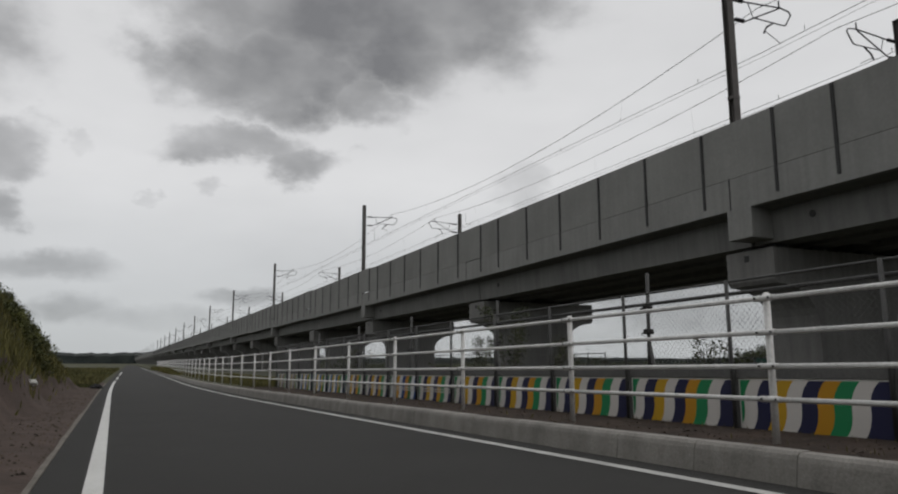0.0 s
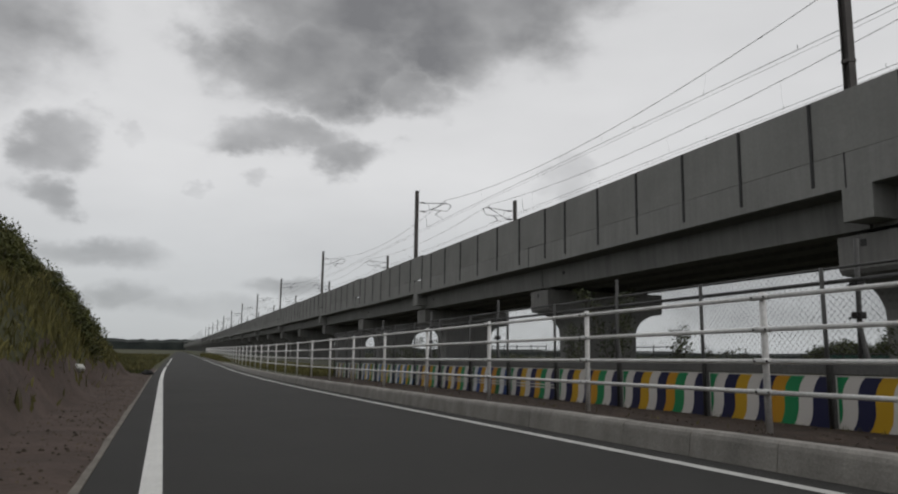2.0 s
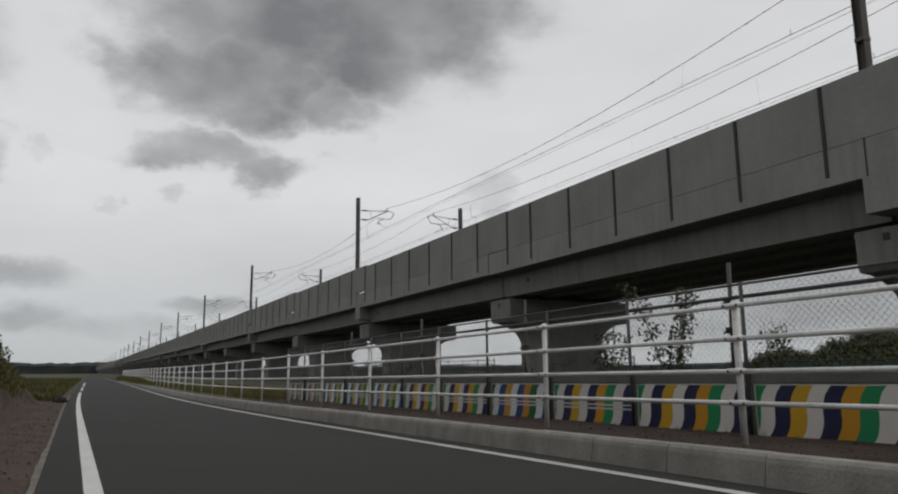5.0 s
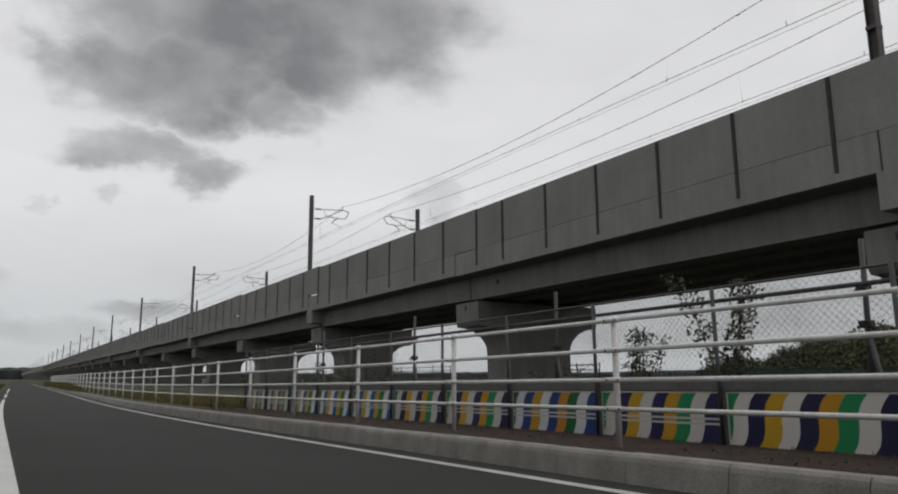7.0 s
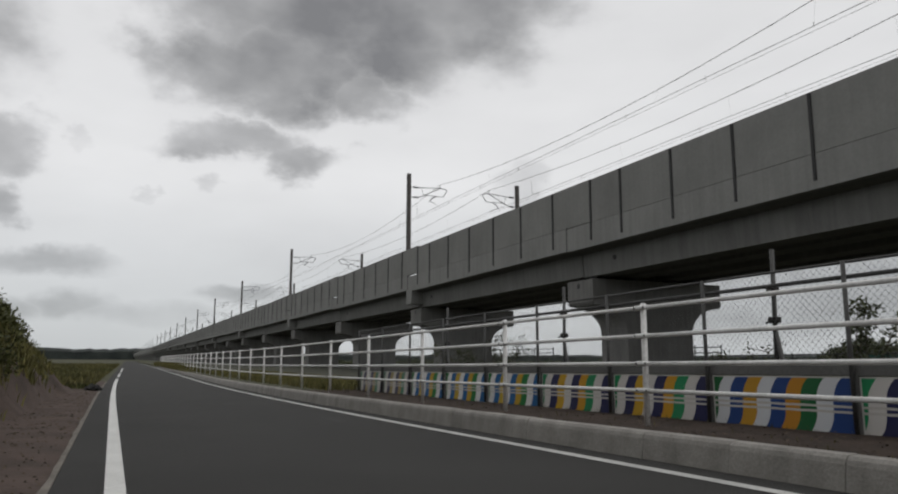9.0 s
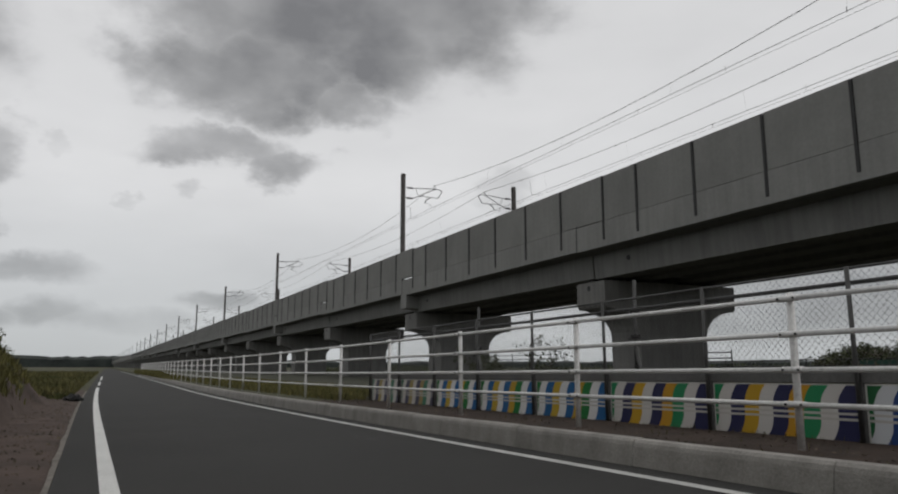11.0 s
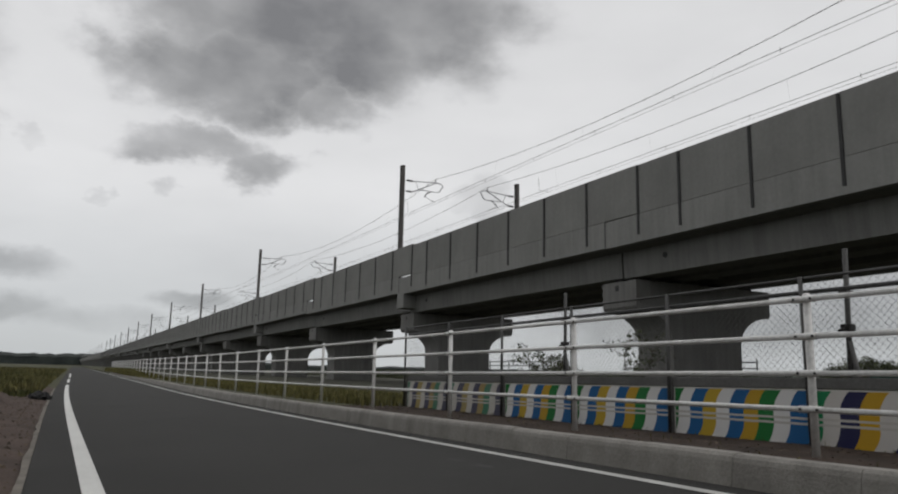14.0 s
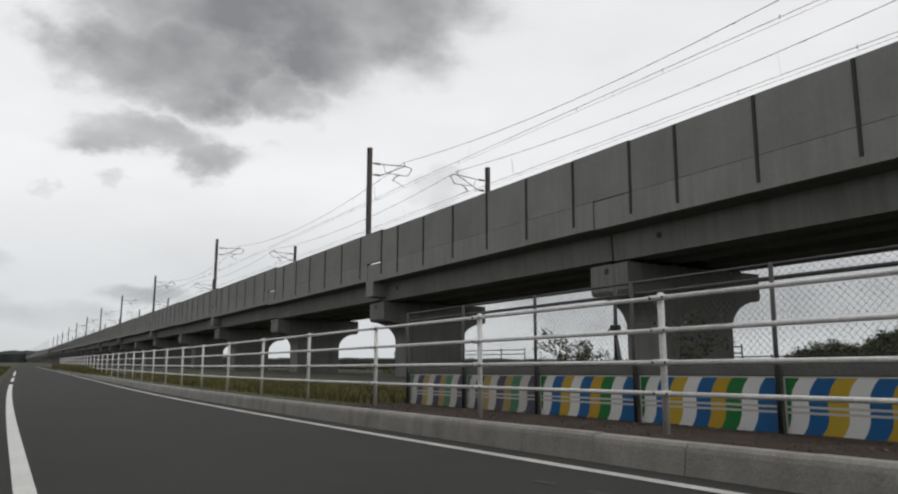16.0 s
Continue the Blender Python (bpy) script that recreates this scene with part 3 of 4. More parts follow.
def build_span():
    """One span, its origin at the joint over the pier, running towards +y."""
    span = tagged(new("viaduct_span"), "grey concrete railway viaduct span with parapet walls", "viaduct", "viaduct spans", kind="")
    g = 0.012
    bm = extrude_profile(B(), [(FACE + 0.25, 5.85), (18.5, 5.74), (25.2, 5.74), (26.9, 5.92), (26.9, 6.17), (FACE + 0.25, 6.17)], g, SPAN - g)
    part("deck", bm, CONC_GIRDER, span)
    for x0 in (FACE + 0.85, FACE + 2.5, FACE + 4.8, FACE + 6.45):
        w = 1.05
        bm = extrude_profile(B(), [(x0, 5.75), (x0, 5.4), (x0 + 0.05, 4.72), (x0 + w - 0.05, 4.72), (x0 + w, 5.4), (x0 + w, 5.75)], g + 0.05, SPAN - g - 0.05)
        part("girder", bm, CONC_GIRDER, span)
    part("cross_beam", box(B(), 18.42, 25.0, 0.5, 1.0, 4.85, 5.75), CONC_GIRDER, span)
    part("cross_beam", box(B(), 18.42, 25.0, SPAN - 1.6, SPAN - 1.1, 4.85, 5.75), CONC_GIRDER, span)
    part("parapet_beam", box(B(), FACE, FACE + 0.26, g, SPAN - g, 5.82, 6.872, 0.012), CONC_BEAM, span, "paler cast concrete edge beam")
    part("parapet_beam", box(B(), 26.86, 27.12, g, SPAN - g, 5.92, 6.88, 0.015), CONC_BEAM, span, "paler cast concrete edge beam")
    part("far_parapet", box(B(), 26.90, 27.08, g, SPAN - g, 6.88, 8.753, 0.01), CONC_PANEL, span)
    cuts = [-1.94, 1.16] + [1.16 + 3.07 * i for i in range(1, 6)] + [SPAN - 1.94]
    for a, b in zip(cuts, cuts[1:]):
        pm = box(B(), FACE + 0.01, FACE + 0.19, a + 0.008, b - 0.008, 6.884, 8.753, 0.012)
        part("parapet_panel", pm, CONC_PANEL, span)
    post = to_mesh("parapet_post", box(B(), FACE - 0.035, FACE + 0.03, -0.052, 0.052, 6.07, 8.73, 0.006), POST_DARK)
    for a in cuts[:-1]:
        part("parapet_post", post, POST_DARK, span, "dark steel parapet post", at=(0, a, 0))
    part("joint_strip", box(B(), FACE - 0.012, FACE + 0.05, -0.022, 0.022, 5.81, 6.89), POST_DARK, span, "dark expansion joint")
    # solid black disc on the girder, coloured as the shade inside a drain
    part("drain_hole", tube(B(), (FACE + 0.825, SPAN - 2.4, 5.35), (FACE + 0.9, SPAN - 2.4, 5.35), 0.11, 12), BOLT, span, "dark disc with a drain opening's shade in its colour")
    return span


span0 = build_span()
N0, N1 = -2, 24
for k in range(N0, N1):
    y = Y0 + SPAN * k
    m = via(0, y, 0, SPAN)
    if k == N0:
        span0.matrix_basis = m
    else:
        copy_thing(span0, m)


def build_pier():
    """Hammerhead pier, its origin on the ground at the pier's middle."""
    pier = tagged(new("viaduct_pier"), "grey concrete hammerhead pier under the railway viaduct", "pier", "viaduct piers")
    half = 1.0
    prof = [(-3.63, 4.55), (-3.63, 3.55), (-3.53, 3.42)]
    arc = [(1.69 * math.sin(math.radians(11.25 * i)), 1.2 * (1 - math.cos(math.radians(11.25 * i)))) for i in range(9)]
    prof += [(-3.53 + a, 3.42 - b) for a, b in arc[1:]]
    prof += [(-1.84, -0.6), (1.84, -0.6)]
    prof += [(3.53 - a, 3.42 - b) for a, b in arc[:0:-1]]
    prof += [(3.53, 3.42), (3.63, 3.55), (3.63, 4.55)]
    bm = extrude_profile(B(), prof, -half, half)
    column = part("column", bm, CONC_PIER, pier)
    # no hole is cut: black blocks carry the recess's shade as colour
    part("socket", box(B(), -3.636, -3.58, 0.0, 0.21, 4.19, 4.40), BOLT, column, "dark block with a square recess's shade in its colour")
    part("socket", box(B(), 3.58, 3.636, 0.0, 0.21, 4.19, 4.40), BOLT, column, "dark block with a square recess's shade in its colour")
    for x in (-2.92, -1.27, 1.03, 2.68):
        part("bearing", box(B(), x - 0.25, x + 0.25, -0.7, -0.3, 4.55, 4.73, 0.01), POST_DARK, pier)
        part("bearing", box(B(), x - 0.25, x + 0.25, 0.3, 0.7, 4.55, 4.73, 0.01), POST_DARK, pier)
    return pier


pier0 = build_pier()
for k in range(N0, N1 + 1):
    y = Y0 - 0.2 + SPAN * k
    m = via(FACE + 4.295, y)
    if k == N0:
        pier0.matrix_basis = m
    else:
        copy_thing(pier0, m)

# ---- catenary poles with cantilevers ----
POLE_Y, POLE_GAP = 54.85, 41.0


def build_pole(mirror):
    """A pole for one track; mirror = -1 turns its arm to the other side."""
    s = mirror
    pole = tagged(new("catenary_pole"), "dark steel railway catenary pole with a tubular cantilever arm", "catenary pole", "catenary poles")
    bm = box(B(), -0.13, 0.13, -0.13, -0.112, 5.9, 13.65)
    box(bm, -0.13, 0.13, 0.112, 0.13, 5.9, 13.65)
    box(bm, -0.012, 0.012, -0.113, 0.113, 5.9, 13.65)
    part("mast", bm, POLE_STEEL, pole)
    part("cap", box(B(), -0.14, 0.14, -0.14, 0.14, 13.65, 13.68), POLE_STEEL, pole)
    for z in (12.72, 11.98):
        bm = B()
        tube(bm, (s * 0.13, 0, z), (s * 0.34, 0, z), 0.02, 8)
        bracket = part("bracket", bm, TUBE_DARK, pole)
        bm = B()
        for i in range(6):
            tube(bm, (s * (0.34 + 0.07 * i), 0, z), (s * (0.385 + 0.07 * i), 0, z), 0.075, 10, 0.045)
        part("insulator", bm, INSULATOR, bracket, "ribbed dark insulator")
    r = 0.028
    part("top_tube", tube(B(), (s * 0.76, 0, 12.72), (s * 2.5, 0, 12.84), r, 8), TUBE_DARK, pole)
    part("diagonal_tube", tube(B(), (s * 0.76, 0, 11.98), (s * 2.45, 0, 12.81), r, 8), TUBE_DARK, pole)
    part("hanger", tube(B(), (s * 0.95, 0, 12.75), (s * 1.15, 0, 12.2), 0.016, 6), TUBE_DARK, pole)
    part("end_bow", polyline(B(), [(s * 2.5, 0, 12.84), (s * 2.9, 0, 12.78), (s * 3.0, 0, 12.66), (s * 2.72, 0, 12.22), (s * 2.6, 0, 12.18)], r, 8), TUBE_DARK, pole)
    part("register_tube", tube(B(), (s * 2.62, 0, 12.18), (s * 1.15, 0, 12.2), 0.024, 8), TUBE_DARK, pole)
    part("steady_arm", polyline(B(), [(s * 2.1, 0, 12.18), (s * 1.75, 0, 11.95), (s * 1.62, 0, 11.72)], 0.034, 8), TUBE_DARK, pole)
    part("steady_rod", tube(B(), (s * 1.68, 0, 11.8), (s * 2.4, 0, 11.46), 0.014, 6), TUBE_DARK, pole)
    part("clamp", tube(B(), (s * 2.45, 0, 12.82), (s * 2.45, 0, 13.1), 0.03, 8), TUBE_DARK, pole)
    part("band", box(B(), -0.15, 0.15, -0.145, 0.145, 9.0, 9.12, 0.01), POLE_STEEL, pole)
    return pole


pole_l, pole_r = build_pole(1), build_pole(-1)
for k in range(-2, 11):
    y = POLE_Y + POLE_GAP * k - (0.65 if k == -1 else 0.0)
    dx = 0.3 if k == -1 else 0.0
    if k == -2:
        pole_l.matrix_basis, pole_r.matrix_basis = via(17.73, y, 0.75), via(26.72, y, 0.75)
    else:
        copy_thing(pole_l, via(17.73 + dx, y, 0.75))
        copy_thing(pole_r, via(26.72 + dx, y, 0.75))

# concrete pedestals that carry the poles on the parapet's outer side
def build_pedestal():
    ped = tagged(new("pole_pedestal"), "pale concrete block under the parapet below a catenary pole", "pedestal", "pole pedestals")
    part("block", box(B(), -0.02, 1.0, -1.03, -0.02, 4.84, 5.83, 0.02), CONC_BEAM, ped)
    return ped


ped0 = build_pedestal()
for k in range(-2, 11):
    y = Y0 + SPAN * (2 * k + 1)
    if k == -2:
        ped0.matrix_basis = via(FACE, y)
    else:
        copy_thing(ped0, via(FACE, y))


def swept(name, pts, r, n=5, mat=None):
    """One continuous bent tube through the points, which run mainly along y."""
    verts, faces = [], []
    for p in pts:
        for i in range(n):
            a = math.tau * i / n
            verts.append((p[0] + math.cos(a) * r, p[1], p[2] + math.sin(a) * r))
    for j in range(len(pts) - 1):
        for i in range(n):
            a, b = j * n + i, j * n + (i + 1) % n
            faces.append((a, b, b + n, a + n))
    return raw_mesh(name, verts, faces, mat or WIRE)


# ---- overhead wires ----
def build_wire_run(x_m, x_c, sag, name, label):
    run = tagged(new(name), label, "overhead wire", "overhead wires")

    def sheared(bm):
        for v in bm.verts:
            v.co.x += ALPHA * (v.co.y - 34)
            v.co.z += grade(v.co.y)
        return bm

    def hang(t):
        return 13.84 - 4 * sag * t * (1 - t)

    for k in range(-2, 10):
        ya, yb = POLE_Y + POLE_GAP * k, POLE_Y + POLE_GAP * (k + 1)
        pts = [(x_m, ya + (yb - ya) * i / 12, hang(i / 12)) for i in range(13)]
        part("messenger_wire", swept("messenger_wire", [(px + ALPHA * (py - 34), py, pz + grade(py)) for px, py, pz in pts], 0.014), WIRE, run)
        zig = 0.2 if k % 2 else -0.2
        part("contact_wire", sheared(tube(B(), (x_c + zig, ya, 12.10), (x_c - zig, yb, 12.10), 0.012, 5)), WIRE, run)
        part("contact_wire", sheared(tube(B(), (x_c + zig + 0.05, ya, 11.95), (x_c - zig + 0.05, yb, 11.95), 0.007, 5)), WIRE, run)
        if k < 3:
            for i in range(1, 9):
                t = (i - 0.4) / 8
                yy = ya + (yb - ya) * t
                part("wire_clip", sheared(tube(B(), (x_c, yy, 12.03), (x_c, yy, 12.22), 0.012, 5)), WIRE, run)
                t += 1.9 / POLE_GAP
                yy = ya + (yb - ya) * t
                part("wire_clip", sheared(tube(B(), (x_m, yy - 0.07, hang(t)), (x_m, yy + 0.07, hang(t)), 0.024, 5)), WIRE, run)
        if k < 4:
            for i in range(1, 5):
                t = i / 5
                part("dropper", sheared(tube(B(), (x_m, ya + (yb - ya) * t, hang(t)), (x_c, ya + (yb - ya) * t, 12.10), 0.0025, 4)), WIRE, run)


build_wire_run(20.18, 20.0, 1.15, "catenary_line", "grey overhead railway wires hung between poles")
build_wire_run(24.27, 24.4, 0.8, "catenary_line", "grey overhead railway wires hung between poles")


def build_jumper(x, y):
    j = tagged(new("jumper_wire"), "short hanging jumper between overhead wires", "wire")
    part("loop", swept("loop", [(x, y, 13.35), (x + 0.02, y - 0.04, 13.0), (x, y - 0.1, 12.6), (x - 0.03, y - 0.35, 12.4), (x, y - 0.8, 12.3)], 0.014), WIRE, j)


build_jumper(24.5, 48.6)
build_jumper(20.2, 59.0)


# ---- vegetation ----
def grass_tufts(name, count, place, height, label, mat=BLADE, width=0.012):
    verts, faces = [], []
    for _ in range(count):
        x, y, z, s = place()
        h = height * s * random.uniform(0.5, 1.2)
        a = random.uniform(0, math.tau)
        dx, dy = math.cos(a), math.sin(a)
        lean = random.uniform(0.1, 0.6) * h
        b = random.uniform(0, math.tau)
        lx, ly = math.cos(b) * lean, math.sin(b) * lean
        w = width * random.uniform(0.6, 1.5)
        k = len(verts)
        verts += [(x - dx * w, y - dy * w, z - 0.02), (x + dx * w, y + dy * w, z - 0.02), (x + dx * w * 0.7 + lx * 0.4, y + dy * w * 0.7 + ly * 0.4, z + h * 0.6), (x - dx * w * 0.7 + lx * 0.4, y - dy * w * 0.7 + ly * 0.4, z + h * 0.6), (x + lx, y + ly, z + h)]
        faces += [(k, k + 1, k + 2, k + 3), (k + 3, k + 2, k + 4)]
    return tagged(new(name, raw_mesh(name, verts, faces, mat)), label, "grass", kind="stuff")


def on_bank():
    while True:
        x, y = random.uniform(-9, -2.3), random.uniform(2, 44)
        z = ground_height(x, y)
        if z > 0.55 + 0.5 * noise.noise((x * 0.7, y * 0.4, 3)) or random.random() < 0.06:
            return x, y, z, 0.6 + 0.5 * noise.noise((x * 0.5, y * 0.5, 9))


grass_tufts("bank_grass", 42000, on_bank, 0.42, "tangled olive grass and weeds on the bank", width=0.016)


def right_verge():
    y = random.triangular(58, 130, 85)
    x = random.uniform(3.4, 4.9) + bend(y)
    return x, y, 0.10 + grade(y), 0.3 + 0.7 * smooth01((y - 58) / 20)


grass_tufts("verge_grass", 9000, right_verge, 0.5, "tall olive grass growing over the kerb", width=0.02)


def under_fence():
    y = random.uniform(24.8, 60)
    x = random.uniform(4.3, 8.5) + bend(y)
    return x, y, 0.10 + grade(y), 0.5 + 0.4 * noise.noise((x * 0.6, y * 0.6, 2))


grass_tufts("strip_grass", 16000, under_fence, 0.32, "short brownish grass behind the pipe fence", width=0.014)


def left_far():
    y = random.uniform(34, 150)
    x = -random.uniform(1.6, 4 + y * 0.16) + lbend(y)
    return x, y, ground_height(x, y), 0.5 + 0.6 * noise.noise((x * 0.3, y * 0.3, 6))


grass_tufts("meadow_grass", 44000, left_far, 0.6, "green and olive meadow grass beside the road", MEADOW, 0.03)


def behind_fence():
    y = random.uniform(-4, 70)
    x = random.uniform(26, 45)
    return x, y, 0.10 + grade(y), 0.6 + 0.6 * noise.noise((x * 0.3, y * 0.3, 1))


grass_tufts("brush_grass", 22000, behind_fence, 0.6, "dry weeds beyond the viaduct", width=0.03)


def leaf_cards(verts, faces, c, r, n, size, flat=1.0):
    for _ in range(n):
        d = Vector((random.gauss(0, 1), random.gauss(0, 1), random.gauss(0, 1))).normalized() * r * random.random() ** 0.45
        p = Vector(c) + Vector((d.x, d.y, d.z * flat))
        u = Vector((random.gauss(0, 1), random.gauss(0, 1), random.gauss(0, 1))).normalized()
        v = u.cross(Vector((random.gauss(0, 1), random.gauss(0, 1), random.gauss(0, 1)))).normalized()
        s = size * random.uniform(0.6, 1.4)
        k = len(verts)
        verts += [p - u * s, p + v * s * 0.4, p + u * s, p - v * s * 0.4]
        faces.append((k, k + 1, k + 2, k + 3))


def build_sapling(x, y, h, spread, leaves, label="thin leafy sapling behind the chain-link fence"):
    tree = tagged(new("sapling"), label, "tree", "saplings")
    tree.location = (x, y, 0.09 + grade(y))
    bm = B()
    tips = []
    stems = random.randint(2, 4)
    for s in range(stems):
        a = math.tau * s / stems + random.uniform(-0.5, 0.5)
        p, d = Vector((0, 0, -0.05)), Vector((math.cos(a) * spread, math.sin(a) * spread, 1)).normalized()
        seg = h * random.uniform(0.8, 1.0) / 6
        for i in range(6):
            q = p + d * seg
            tube(bm, p, q, 0.022 * (1 - i / 7), 6, 0.022 * (1 - (i + 1) / 7))
            p = q
            d = (d + Vector((random.uniform(-0.2, 0.2), random.uniform(-0.2, 0.2), 0.05))).normalized()
            if i > 0:
                tips.append(p.copy())
                for _ in range(3):
                    e = p + Vector((random.uniform(-1, 1), random.uniform(-1, 1), random.uniform(0.0, 0.8))) * spread * h * 0.42
                    tube(bm, p, e, 0.007, 5, 0.003)
                    tips.append(e)
    part("trunk", bm, BARK, tree)
    verts, faces = [], []
    for t in tips:
        leaf_cards(verts, faces, t, 0.15 * h / 1.6, int(leaves * 1.5), 0.036 * (h / 1.6) ** 0.5)
    part("crown", raw_mesh("crown", verts, faces, LEAF), LEAF, tree)
    return tree


def build_thicket(x, y, rx, ry, h, n, label):
    bush = tagged(new("thicket"), label, "bush", "thickets")
    bush.location = (x, y, 0.08 + grade(y))
    bm = B()
    verts, faces = [], []
    for _ in range(n):
        a, q = random.uniform(0, math.tau), random.random() ** 0.5
        px, py = math.cos(a) * rx * q, math.sin(a) * ry * q
        top = h * (1 - 0.55 * q * q) * random.uniform(0.7, 1.05)
        tube(bm, (px, py, -0.1), (px + random.uniform(-0.2, 0.2), py + random.uniform(-0.2, 0.2), top), 0.03, 5, 0.008)
        for i in range(3):
            leaf_cards(verts, faces, (px, py, top * (0.45 + 0.25 * i)), 0.8, 80, 0.13, 0.7)
    part("stems", bm, BARK, bush)
    part("foliage", raw_mesh("foliage", verts, faces, LEAF), LEAF, bush)
    return bush


# ---- far ridge ----
def build_ridge():
    verts, faces = [], []
    n = 440
    for k in range(n + 1):
        i = k / 2
        a = radians(-40 + 140 * k / n)
        r = 1300 + 80 * noise.noise((i * 0.06, 0, 0))
        top = 20 + 7 * noise.noise((i * 0.09, 2, 0)) + 3.2 * noise.noise((i * 0.45, 2, 5)) + 2.2 * noise.noise((i * 1.3, 2, 5))
        base = grade(r * max(0.0, math.cos(a)))
        if k * 140 / n - 40 > 12:
            top *= 0.6
        for rr, z in ((r, -3), (r + 15, base + top * 0.7), (r + 50, base + top), (r + 150, -3)):
            verts.append((math.sin(a) * rr, math.cos(a) * rr, z))
    for i in range(n):
        for k in range(3):
            faces.append((i * 4 + k, i * 4 + 4 + k, i * 4 + 5 + k, i * 4 + 1 + k))
    tagged(new("backdrop", raw_mesh("backdrop", verts, faces, FOREST)), "dark wooded ridge on the horizon", "ridge", kind="structure")


build_ridge()


# ---- beyond the viaduct: scrub, railings, a bushy mound ----
def build_scrub():
    verts, faces = [], []
    for _ in range(620):
        y = random.uniform(-8, 150)
        x = random.uniform(36, 46)
        h = 0.75 + 0.35 * noise.noise((y * 0.12, 0.5, 0.2)) + random.uniform(-0.15, 0.2)
        for i in range(3):
            leaf_cards(verts, faces, (x, y, 0.05 + grade(y) + h * (0.25 + 0.3 * i)), 0.75, 26, 0.11, 0.55)
    tagged(new("scrub", raw_mesh("scrub", verts, faces, LEAF)), "low dark scrub beyond the railway viaduct", "scrub", kind="stuff")


build_scrub()


def build_railing(x, y0, y1, z, posts, label):
    rail = tagged(new("railing"), label, "railing", "far railings")
    for dz in (0.0, -0.3):
        part("rail", tube(B(), (x, y0, z + dz + grade(y0)), (x, y1, z + dz + grade(y1)), 0.03, 6), POST_DARK, rail)
    for i in range(posts):
        y = y0 + (y1 - y0) * i / (posts - 1)
        part("post", tube(B(), (x, y, 0.0), (x, y, z + 0.12 + grade(y)), 0.035, 6), POST_DARK, rail)
    return rail


build_railing(31.5, 5, 42, 1.3, 15, "dark steel pipe railing beyond the viaduct")
build_railing(29.0, 36.5, 40.5, 1.75, 3, "short dark pipe railing by the viaduct pier")
build_railing(30.0, 55, 75, 1.9, 8, "dark steel pipe railing beyond the viaduct")
build_sapling(7.5, 10.3, 2.1, 0.10, 14)
build_sapling(7.5, 12.05, 1.5, 0.12, 9)
build_sapling(7.6, 14.0, 1.0, 0.5, 9, "low sprawling shrub behind the chain-link fence")
build_sapling(6.8, 20.3, 1.35, 0.40, 12, "small leafy sapling leaning beside the chain-link fence")
build_sapling(6.9, 22.6, 1.15, 0.55, 22, "small dense green bush behind the chain-link fence")
build_sapling(7.5, 8.4, 1.4, 0.14, 9)
build_sapling(7.5, 7.35, 0.95, 0.3, 7, "low sprawling shrub behind the chain-link fence")
build_sapling(7.5, 3.9, 1.15, 0.2, 8)


def build_rag():
    rag = tagged(new("black_rag"), "crumpled black plastic sheet lying on the earth shoulder", "rubbish")
    bm = B()
    bmesh.ops.create_uvsphere(bm, u_segments=22, v_segments=12, radius=1.0)
    for v in bm.verts:
        n = noise.noise(v.co * 2.3) + 0.5 * noise.noise(v.co * 6)
        v.co *= 1 + 0.3 * n
        v.co = Vector((v.co.x * 0.26, v.co.y * 0.55, max(v.co.z * 0.17, -0.03)))
    me = to_mesh("black_rag", bm, RUBBER)
    part("sheet", me, RUBBER, rag)
    rag.location = (-1.45, 33.0, ground_height(-1.45, 33.0) + 0.02)


build_rag()


def build_bag():
    bag = tagged(new("litter_bag"), "crumpled pale plastic bag on the grassy bank", "rubbish")
    bm = B()
    bmesh.ops.create_uvsphere(bm, u_segments=16, v_segments=10, radius=1.0)
    for v in bm.verts:
        v.co *= 1 + 0.35 * noise.noise(v.co * 2.9)
        v.co = Vector((v.co.x * 0.12, v.co.y * 0.2, v.co.z * 0.08))
    part("bag", bm, PALE, bag)
    bag.location = (-2.5, 15.2, ground_height(-2.5, 15.2) + 0.05)


build_bag()
build_thicket(63, 52, 5, 5, 3.2, 90, "dense dark green bushes on a mound")
build_thicket(69, 48, 7, 6, 4.6, 130, "dense dark green bushes on a mound")


def build_hoarding():
    """A run of green sheeting on posts in front of the mound."""
    h = tagged(new("green_hoarding"), "low dark teal sheeting fence in front of bushes", "hoarding")
    a, b = Vector((52.0, 46.0, 0)), Vector((78.0, 26.0, 0))
    n = 12
    for i in range(n):
        p, q = a.lerp(b, i / n), a.lerp(b, (i + 1) / n)
        d = (q - p).normalized()
        side = Vector((-d.y, d.x, 0)) * 0.02
        bm = B()
        vs = [bm.verts.new(v) for v in (p + side, q + side, q + side + Vector((0, 0, 1.75)), p + side + Vector((0, 0, 1.75)))]
        f = bm.faces.new(vs)
        bmesh.ops.solidify(bm, geom=[f], thickness=0.03)
        part("sheet", bm, TEAL, h)
        part("post", tube(B(), p - side * 2, p - side * 2 + Vector((0, 0, 1.85)), 0.04, 6), GALV, h)


build_hoarding()


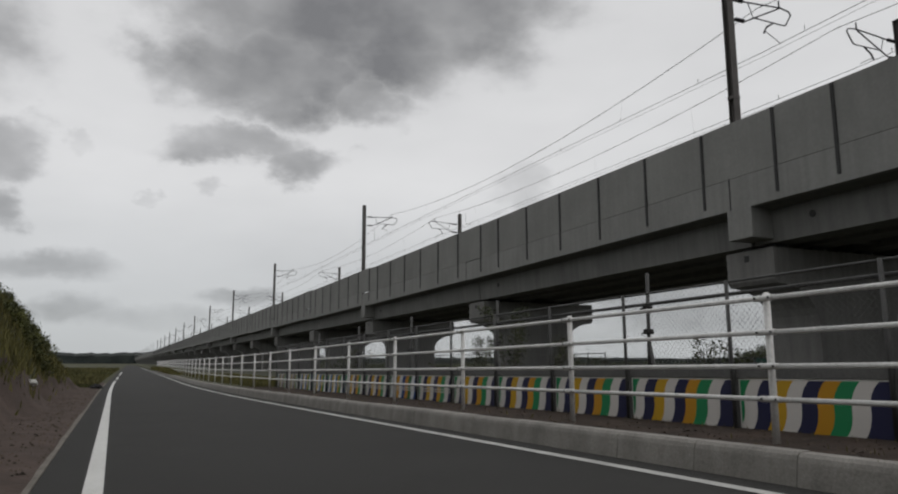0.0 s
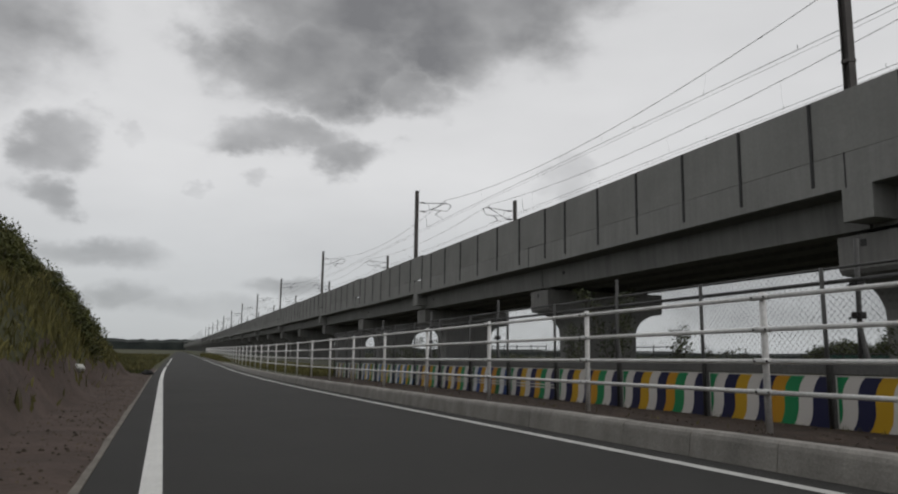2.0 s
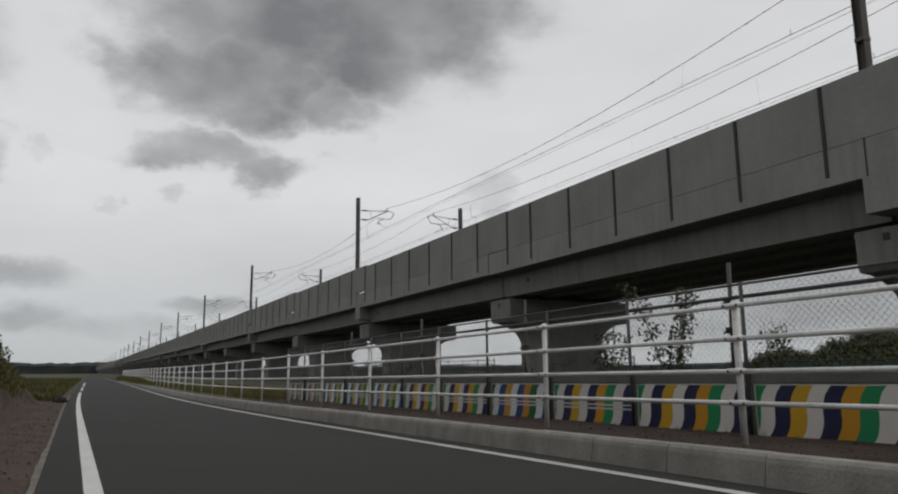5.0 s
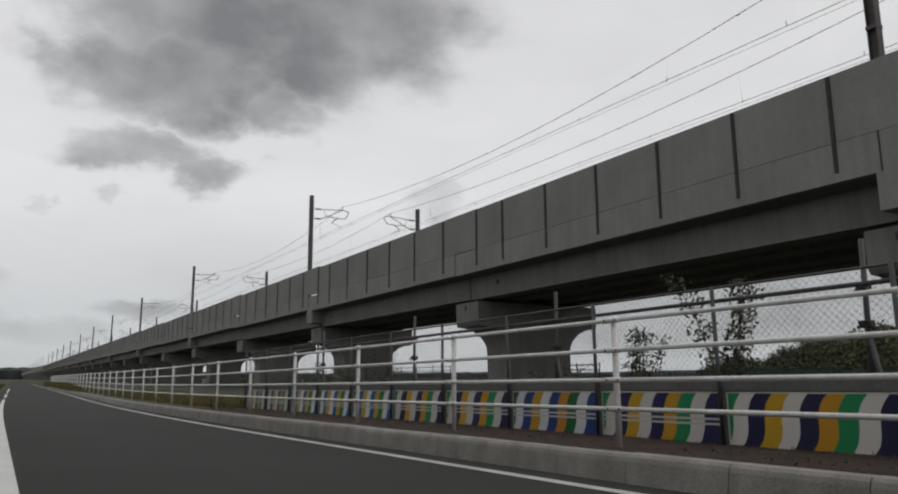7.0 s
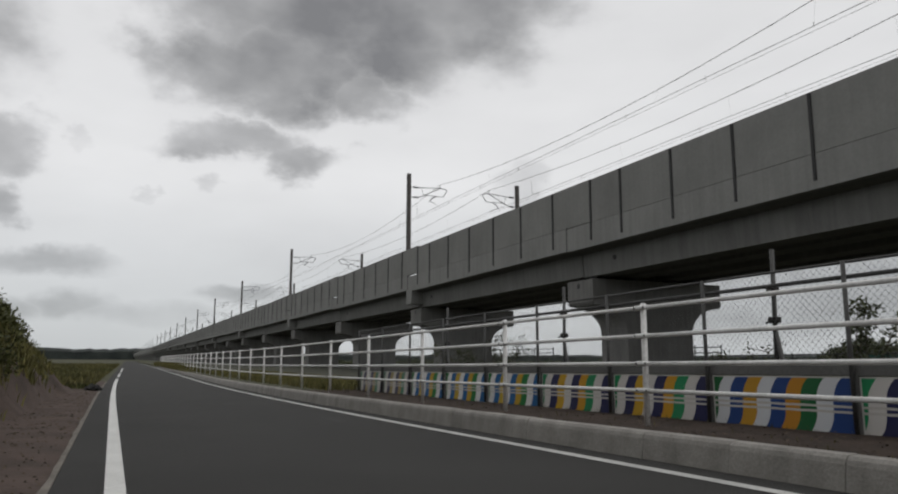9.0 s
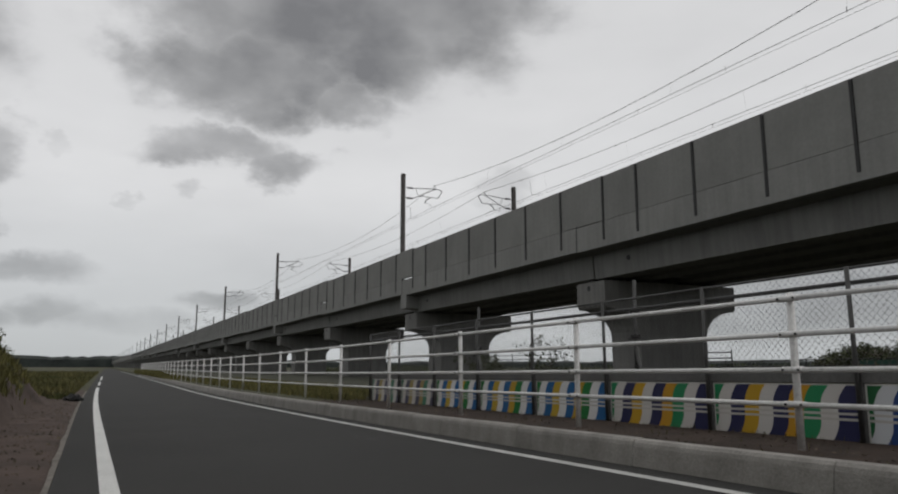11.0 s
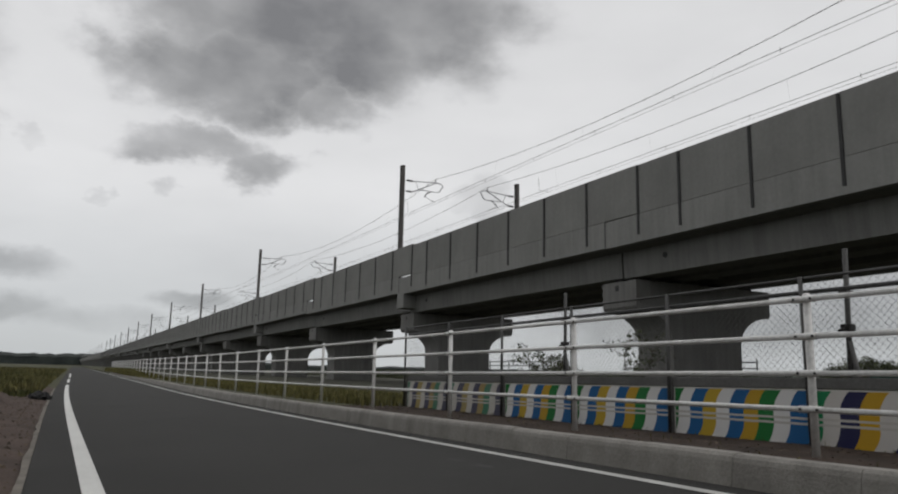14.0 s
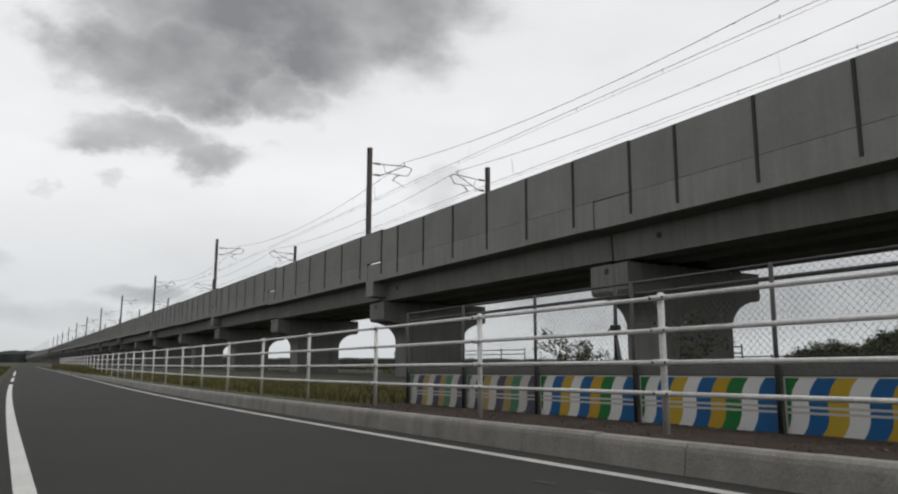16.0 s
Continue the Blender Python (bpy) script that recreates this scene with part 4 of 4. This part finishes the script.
def build_mound():
    """A long earth mound overgrown with dense low bushes."""
    cx, cy, rx, ry, h = 93.0, 44.0, 30.0, 18.0, 6.6
    n, m = 60, 18
    verts, faces = [], []

    def lump(x, y):
        q = ((x - cx) / rx) ** 2 + ((y - cy) / ry) ** 2
        return h * max(0.0, 1 - q) ** 0.42 * (1 + 0.16 * noise.noise((x * 0.22, y * 0.22, 1)) + 0.08 * noise.noise((x * 0.7, y * 0.7, 2)))

    for j in range(m + 1):
        for i in range(n):
            a, q = math.tau * i / n, j / m
            x, y = cx + math.cos(a) * rx * q, cy + math.sin(a) * ry * q
            verts.append((x, y, lump(x, y) - (0.2 if j == m else 0.0)))
    for j in range(m):
        for i in range(n):
            faces.append((j * n + i, j * n + (i + 1) % n, (j + 1) * n + (i + 1) % n, (j + 1) * n + i))
    mound = tagged(new("green_mound"), "long mound covered with dense dark green bushes", "mound")
    part("earth", raw_mesh("earth", verts, faces, GRASS, True), GRASS, mound)
    verts, faces = [], []
    for _ in range(1500):
        a, q = random.uniform(0, math.tau), random.random() ** 0.5
        x, y = cx + math.cos(a) * rx * q, cy + math.sin(a) * ry * q
        leaf_cards(verts, faces, (x, y, lump(x, y) - 0.1), 0.9, 40, 0.3, 0.5)
    part("foliage", raw_mesh("foliage", verts, faces, BUSH), BUSH, mound, kind="stuff")


build_mound()


def build_bank_bush(x, y, r, h):
    bush = tagged(new("bank_bush"), "rounded olive green bush growing on the bank", "bush", "bushes on the bank")
    z = ground_height(x, y)
    bush.location = (x, y, z)
    bm = B()
    verts, faces = [], []
    for _ in range(14):
        a, q = random.uniform(0, math.tau), random.random() ** 0.5
        px, py = math.cos(a) * r * q, math.sin(a) * r * q
        dz = ground_height(x + px, y + py) - z
        top = dz + h * random.uniform(0.6, 1.0)
        tube(bm, (px, py, dz - 0.1), (px * 1.1, py * 1.1, top), 0.015, 5, 0.004)
        for i in range(2):
            leaf_cards(verts, faces, (px, py, dz + (top - dz) * (0.5 + 0.45 * i)), 0.34, 60, 0.05, 0.8)
    part("stems", bm, BARK, bush)
    part("foliage", raw_mesh("foliage", verts, faces, BUSH), BUSH, bush)


for _ in range(26):
    y = random.uniform(8, 35)
    x = -3.2 - random.random() * 3.0
    build_bank_bush(x, y, random.uniform(0.4, 0.7), random.uniform(0.25, 0.5))


# ---- dead leaves and grit on the strip behind the kerb ----
def build_litter():
    verts, faces = [], []
    for _ in range(4200):
        y = random.uniform(-4, 26)
        x = random.triangular(3.62, 5.22, 5.1 if random.random() < 0.6 else 3.7)
        z = 0.107 + grade(y) + random.uniform(0.0, 0.02)
        s = random.uniform(0.006, 0.022)
        a = random.uniform(0, math.tau)
        u = Vector((math.cos(a), math.sin(a), random.uniform(-0.3, 0.5))) * s
        v = Vector((-math.sin(a), math.cos(a), random.uniform(-0.3, 0.5))) * s * 0.6
        p = Vector((x, y, z))
        k = len(verts)
        verts += [p - u, p + v, p + u, p - v]
        faces.append((k, k + 1, k + 2, k + 3))
    tagged(new("leaf_litter", raw_mesh("leaf_litter", verts, faces, LITTER)), "brown dead leaves and grit behind the kerb", "litter", kind="stuff")


build_litter()


def strip_weeds():
    y = random.uniform(-3, 25)
    x = random.choice((5.18, 5.2, 3.72, 4.3)) + random.uniform(-0.05, 0.05)
    return x, y, 0.10 + grade(y), 0.5 + 0.9 * max(0.0, noise.noise((y * 0.9, 2.0, 8)))


grass_tufts("strip_weeds", 600, strip_weeds, 0.09, "thin dry weeds along the foot of the wall", width=0.004)


def shoulder_pebbles():
    verts, faces = [], []
    for _ in range(2600):
        y = random.uniform(2, 40)
        x = random.uniform(-2.6, -1.33)
        z = ground_height(x, y)
        r = random.uniform(0.006, 0.022) * (1.8 if random.random() < 0.06 else 1)
        k = len(verts)
        a = random.uniform(0, math.tau)
        for i in range(4):
            b = a + i * math.pi / 2
            verts.append((x + math.cos(b) * r * random.uniform(0.7, 1.2), y + math.sin(b) * r, z - 0.004))
        verts.append((x, y, z + r * 0.7))
        faces += [(k + i, k + (i + 1) % 4, k + 4) for i in range(4)]
    tagged(new("gravel", raw_mesh("gravel", verts, faces, LITTER)), "scattered pebbles on the bare earth shoulder", "gravel", kind="stuff")


shoulder_pebbles()


def worn_mark(x, y, rx, ry):
    bm = B()
    n = 18
    vs = []
    for i in range(n):
        a = math.tau * i / n
        q = 1 + 0.35 * noise.noise((math.cos(a) * 1.5 + x, math.sin(a) * 1.5 + y, 0))
        vs.append(bm.verts.new((x + math.cos(a) * rx * q, y + math.sin(a) * ry * q, ROAD_Z + 0.004 + grade(y))))
    bm.faces.new(vs)
    tagged(new("road_stain", to_mesh("road_stain", bm, STAIN)), "pale worn patch on the asphalt road", "road stain", kind="structure")


for x, y, rx, ry in ((2.23, 16.84, 0.06, 0.14), (2.22, 17.38, 0.05, 0.12)):
    worn_mark(x, y, rx, ry)

# ---- the viaduct far down the line ----
def build_far_viaduct():
    verts, faces = [], []

    def add(x0, x1, y0, y1, z0, z1):
        k = len(verts)
        for yy in (y0, y1):
            sh = ALPHA * (yy - 34)
            for xx, zz in ((x0, z0), (x1, z0), (x1, z1), (x0, z1)):
                verts.append((xx + sh, yy, zz + grade(yy)))
        for a, b, c, d in ((0, 1, 2, 3), (7, 6, 5, 4), (0, 4, 5, 1), (1, 5, 6, 2), (2, 6, 7, 3), (3, 7, 4, 0)):
            faces.append((k + a, k + b, k + c, k + d))

    y = Y0 + SPAN * N1
    for k in range(55):
        a, b = y + SPAN * k, y + SPAN * (k + 1)
        add(FACE, FACE + 0.25, a, b, 5.82, 8.753)
        add(26.87, 27.12, a, b, 5.9, 8.753)
        add(FACE + 0.25, 26.87, a, b, 5.92, 6.17)
        add(18.35, 25.0, a, b, 4.72, 5.9)
        add(18.15, 25.4, a - 1, a + 1, 3.4, 4.7)
        add(19.94, 23.62, a - 1, a + 1, -0.2, 3.4)
        if k % 2 == 0:
            add(17.5, 17.7, a - 0.1, a + 0.1, 8.0, 14.4)
            add(26.6, 26.8, a - 0.1, a + 0.1, 8.0, 14.4)
    tagged(new("far_viaduct", raw_mesh("far_viaduct", verts, faces, CONC_PANEL)), "grey concrete railway viaduct receding to the horizon", "viaduct", kind="stuff")


build_far_viaduct()
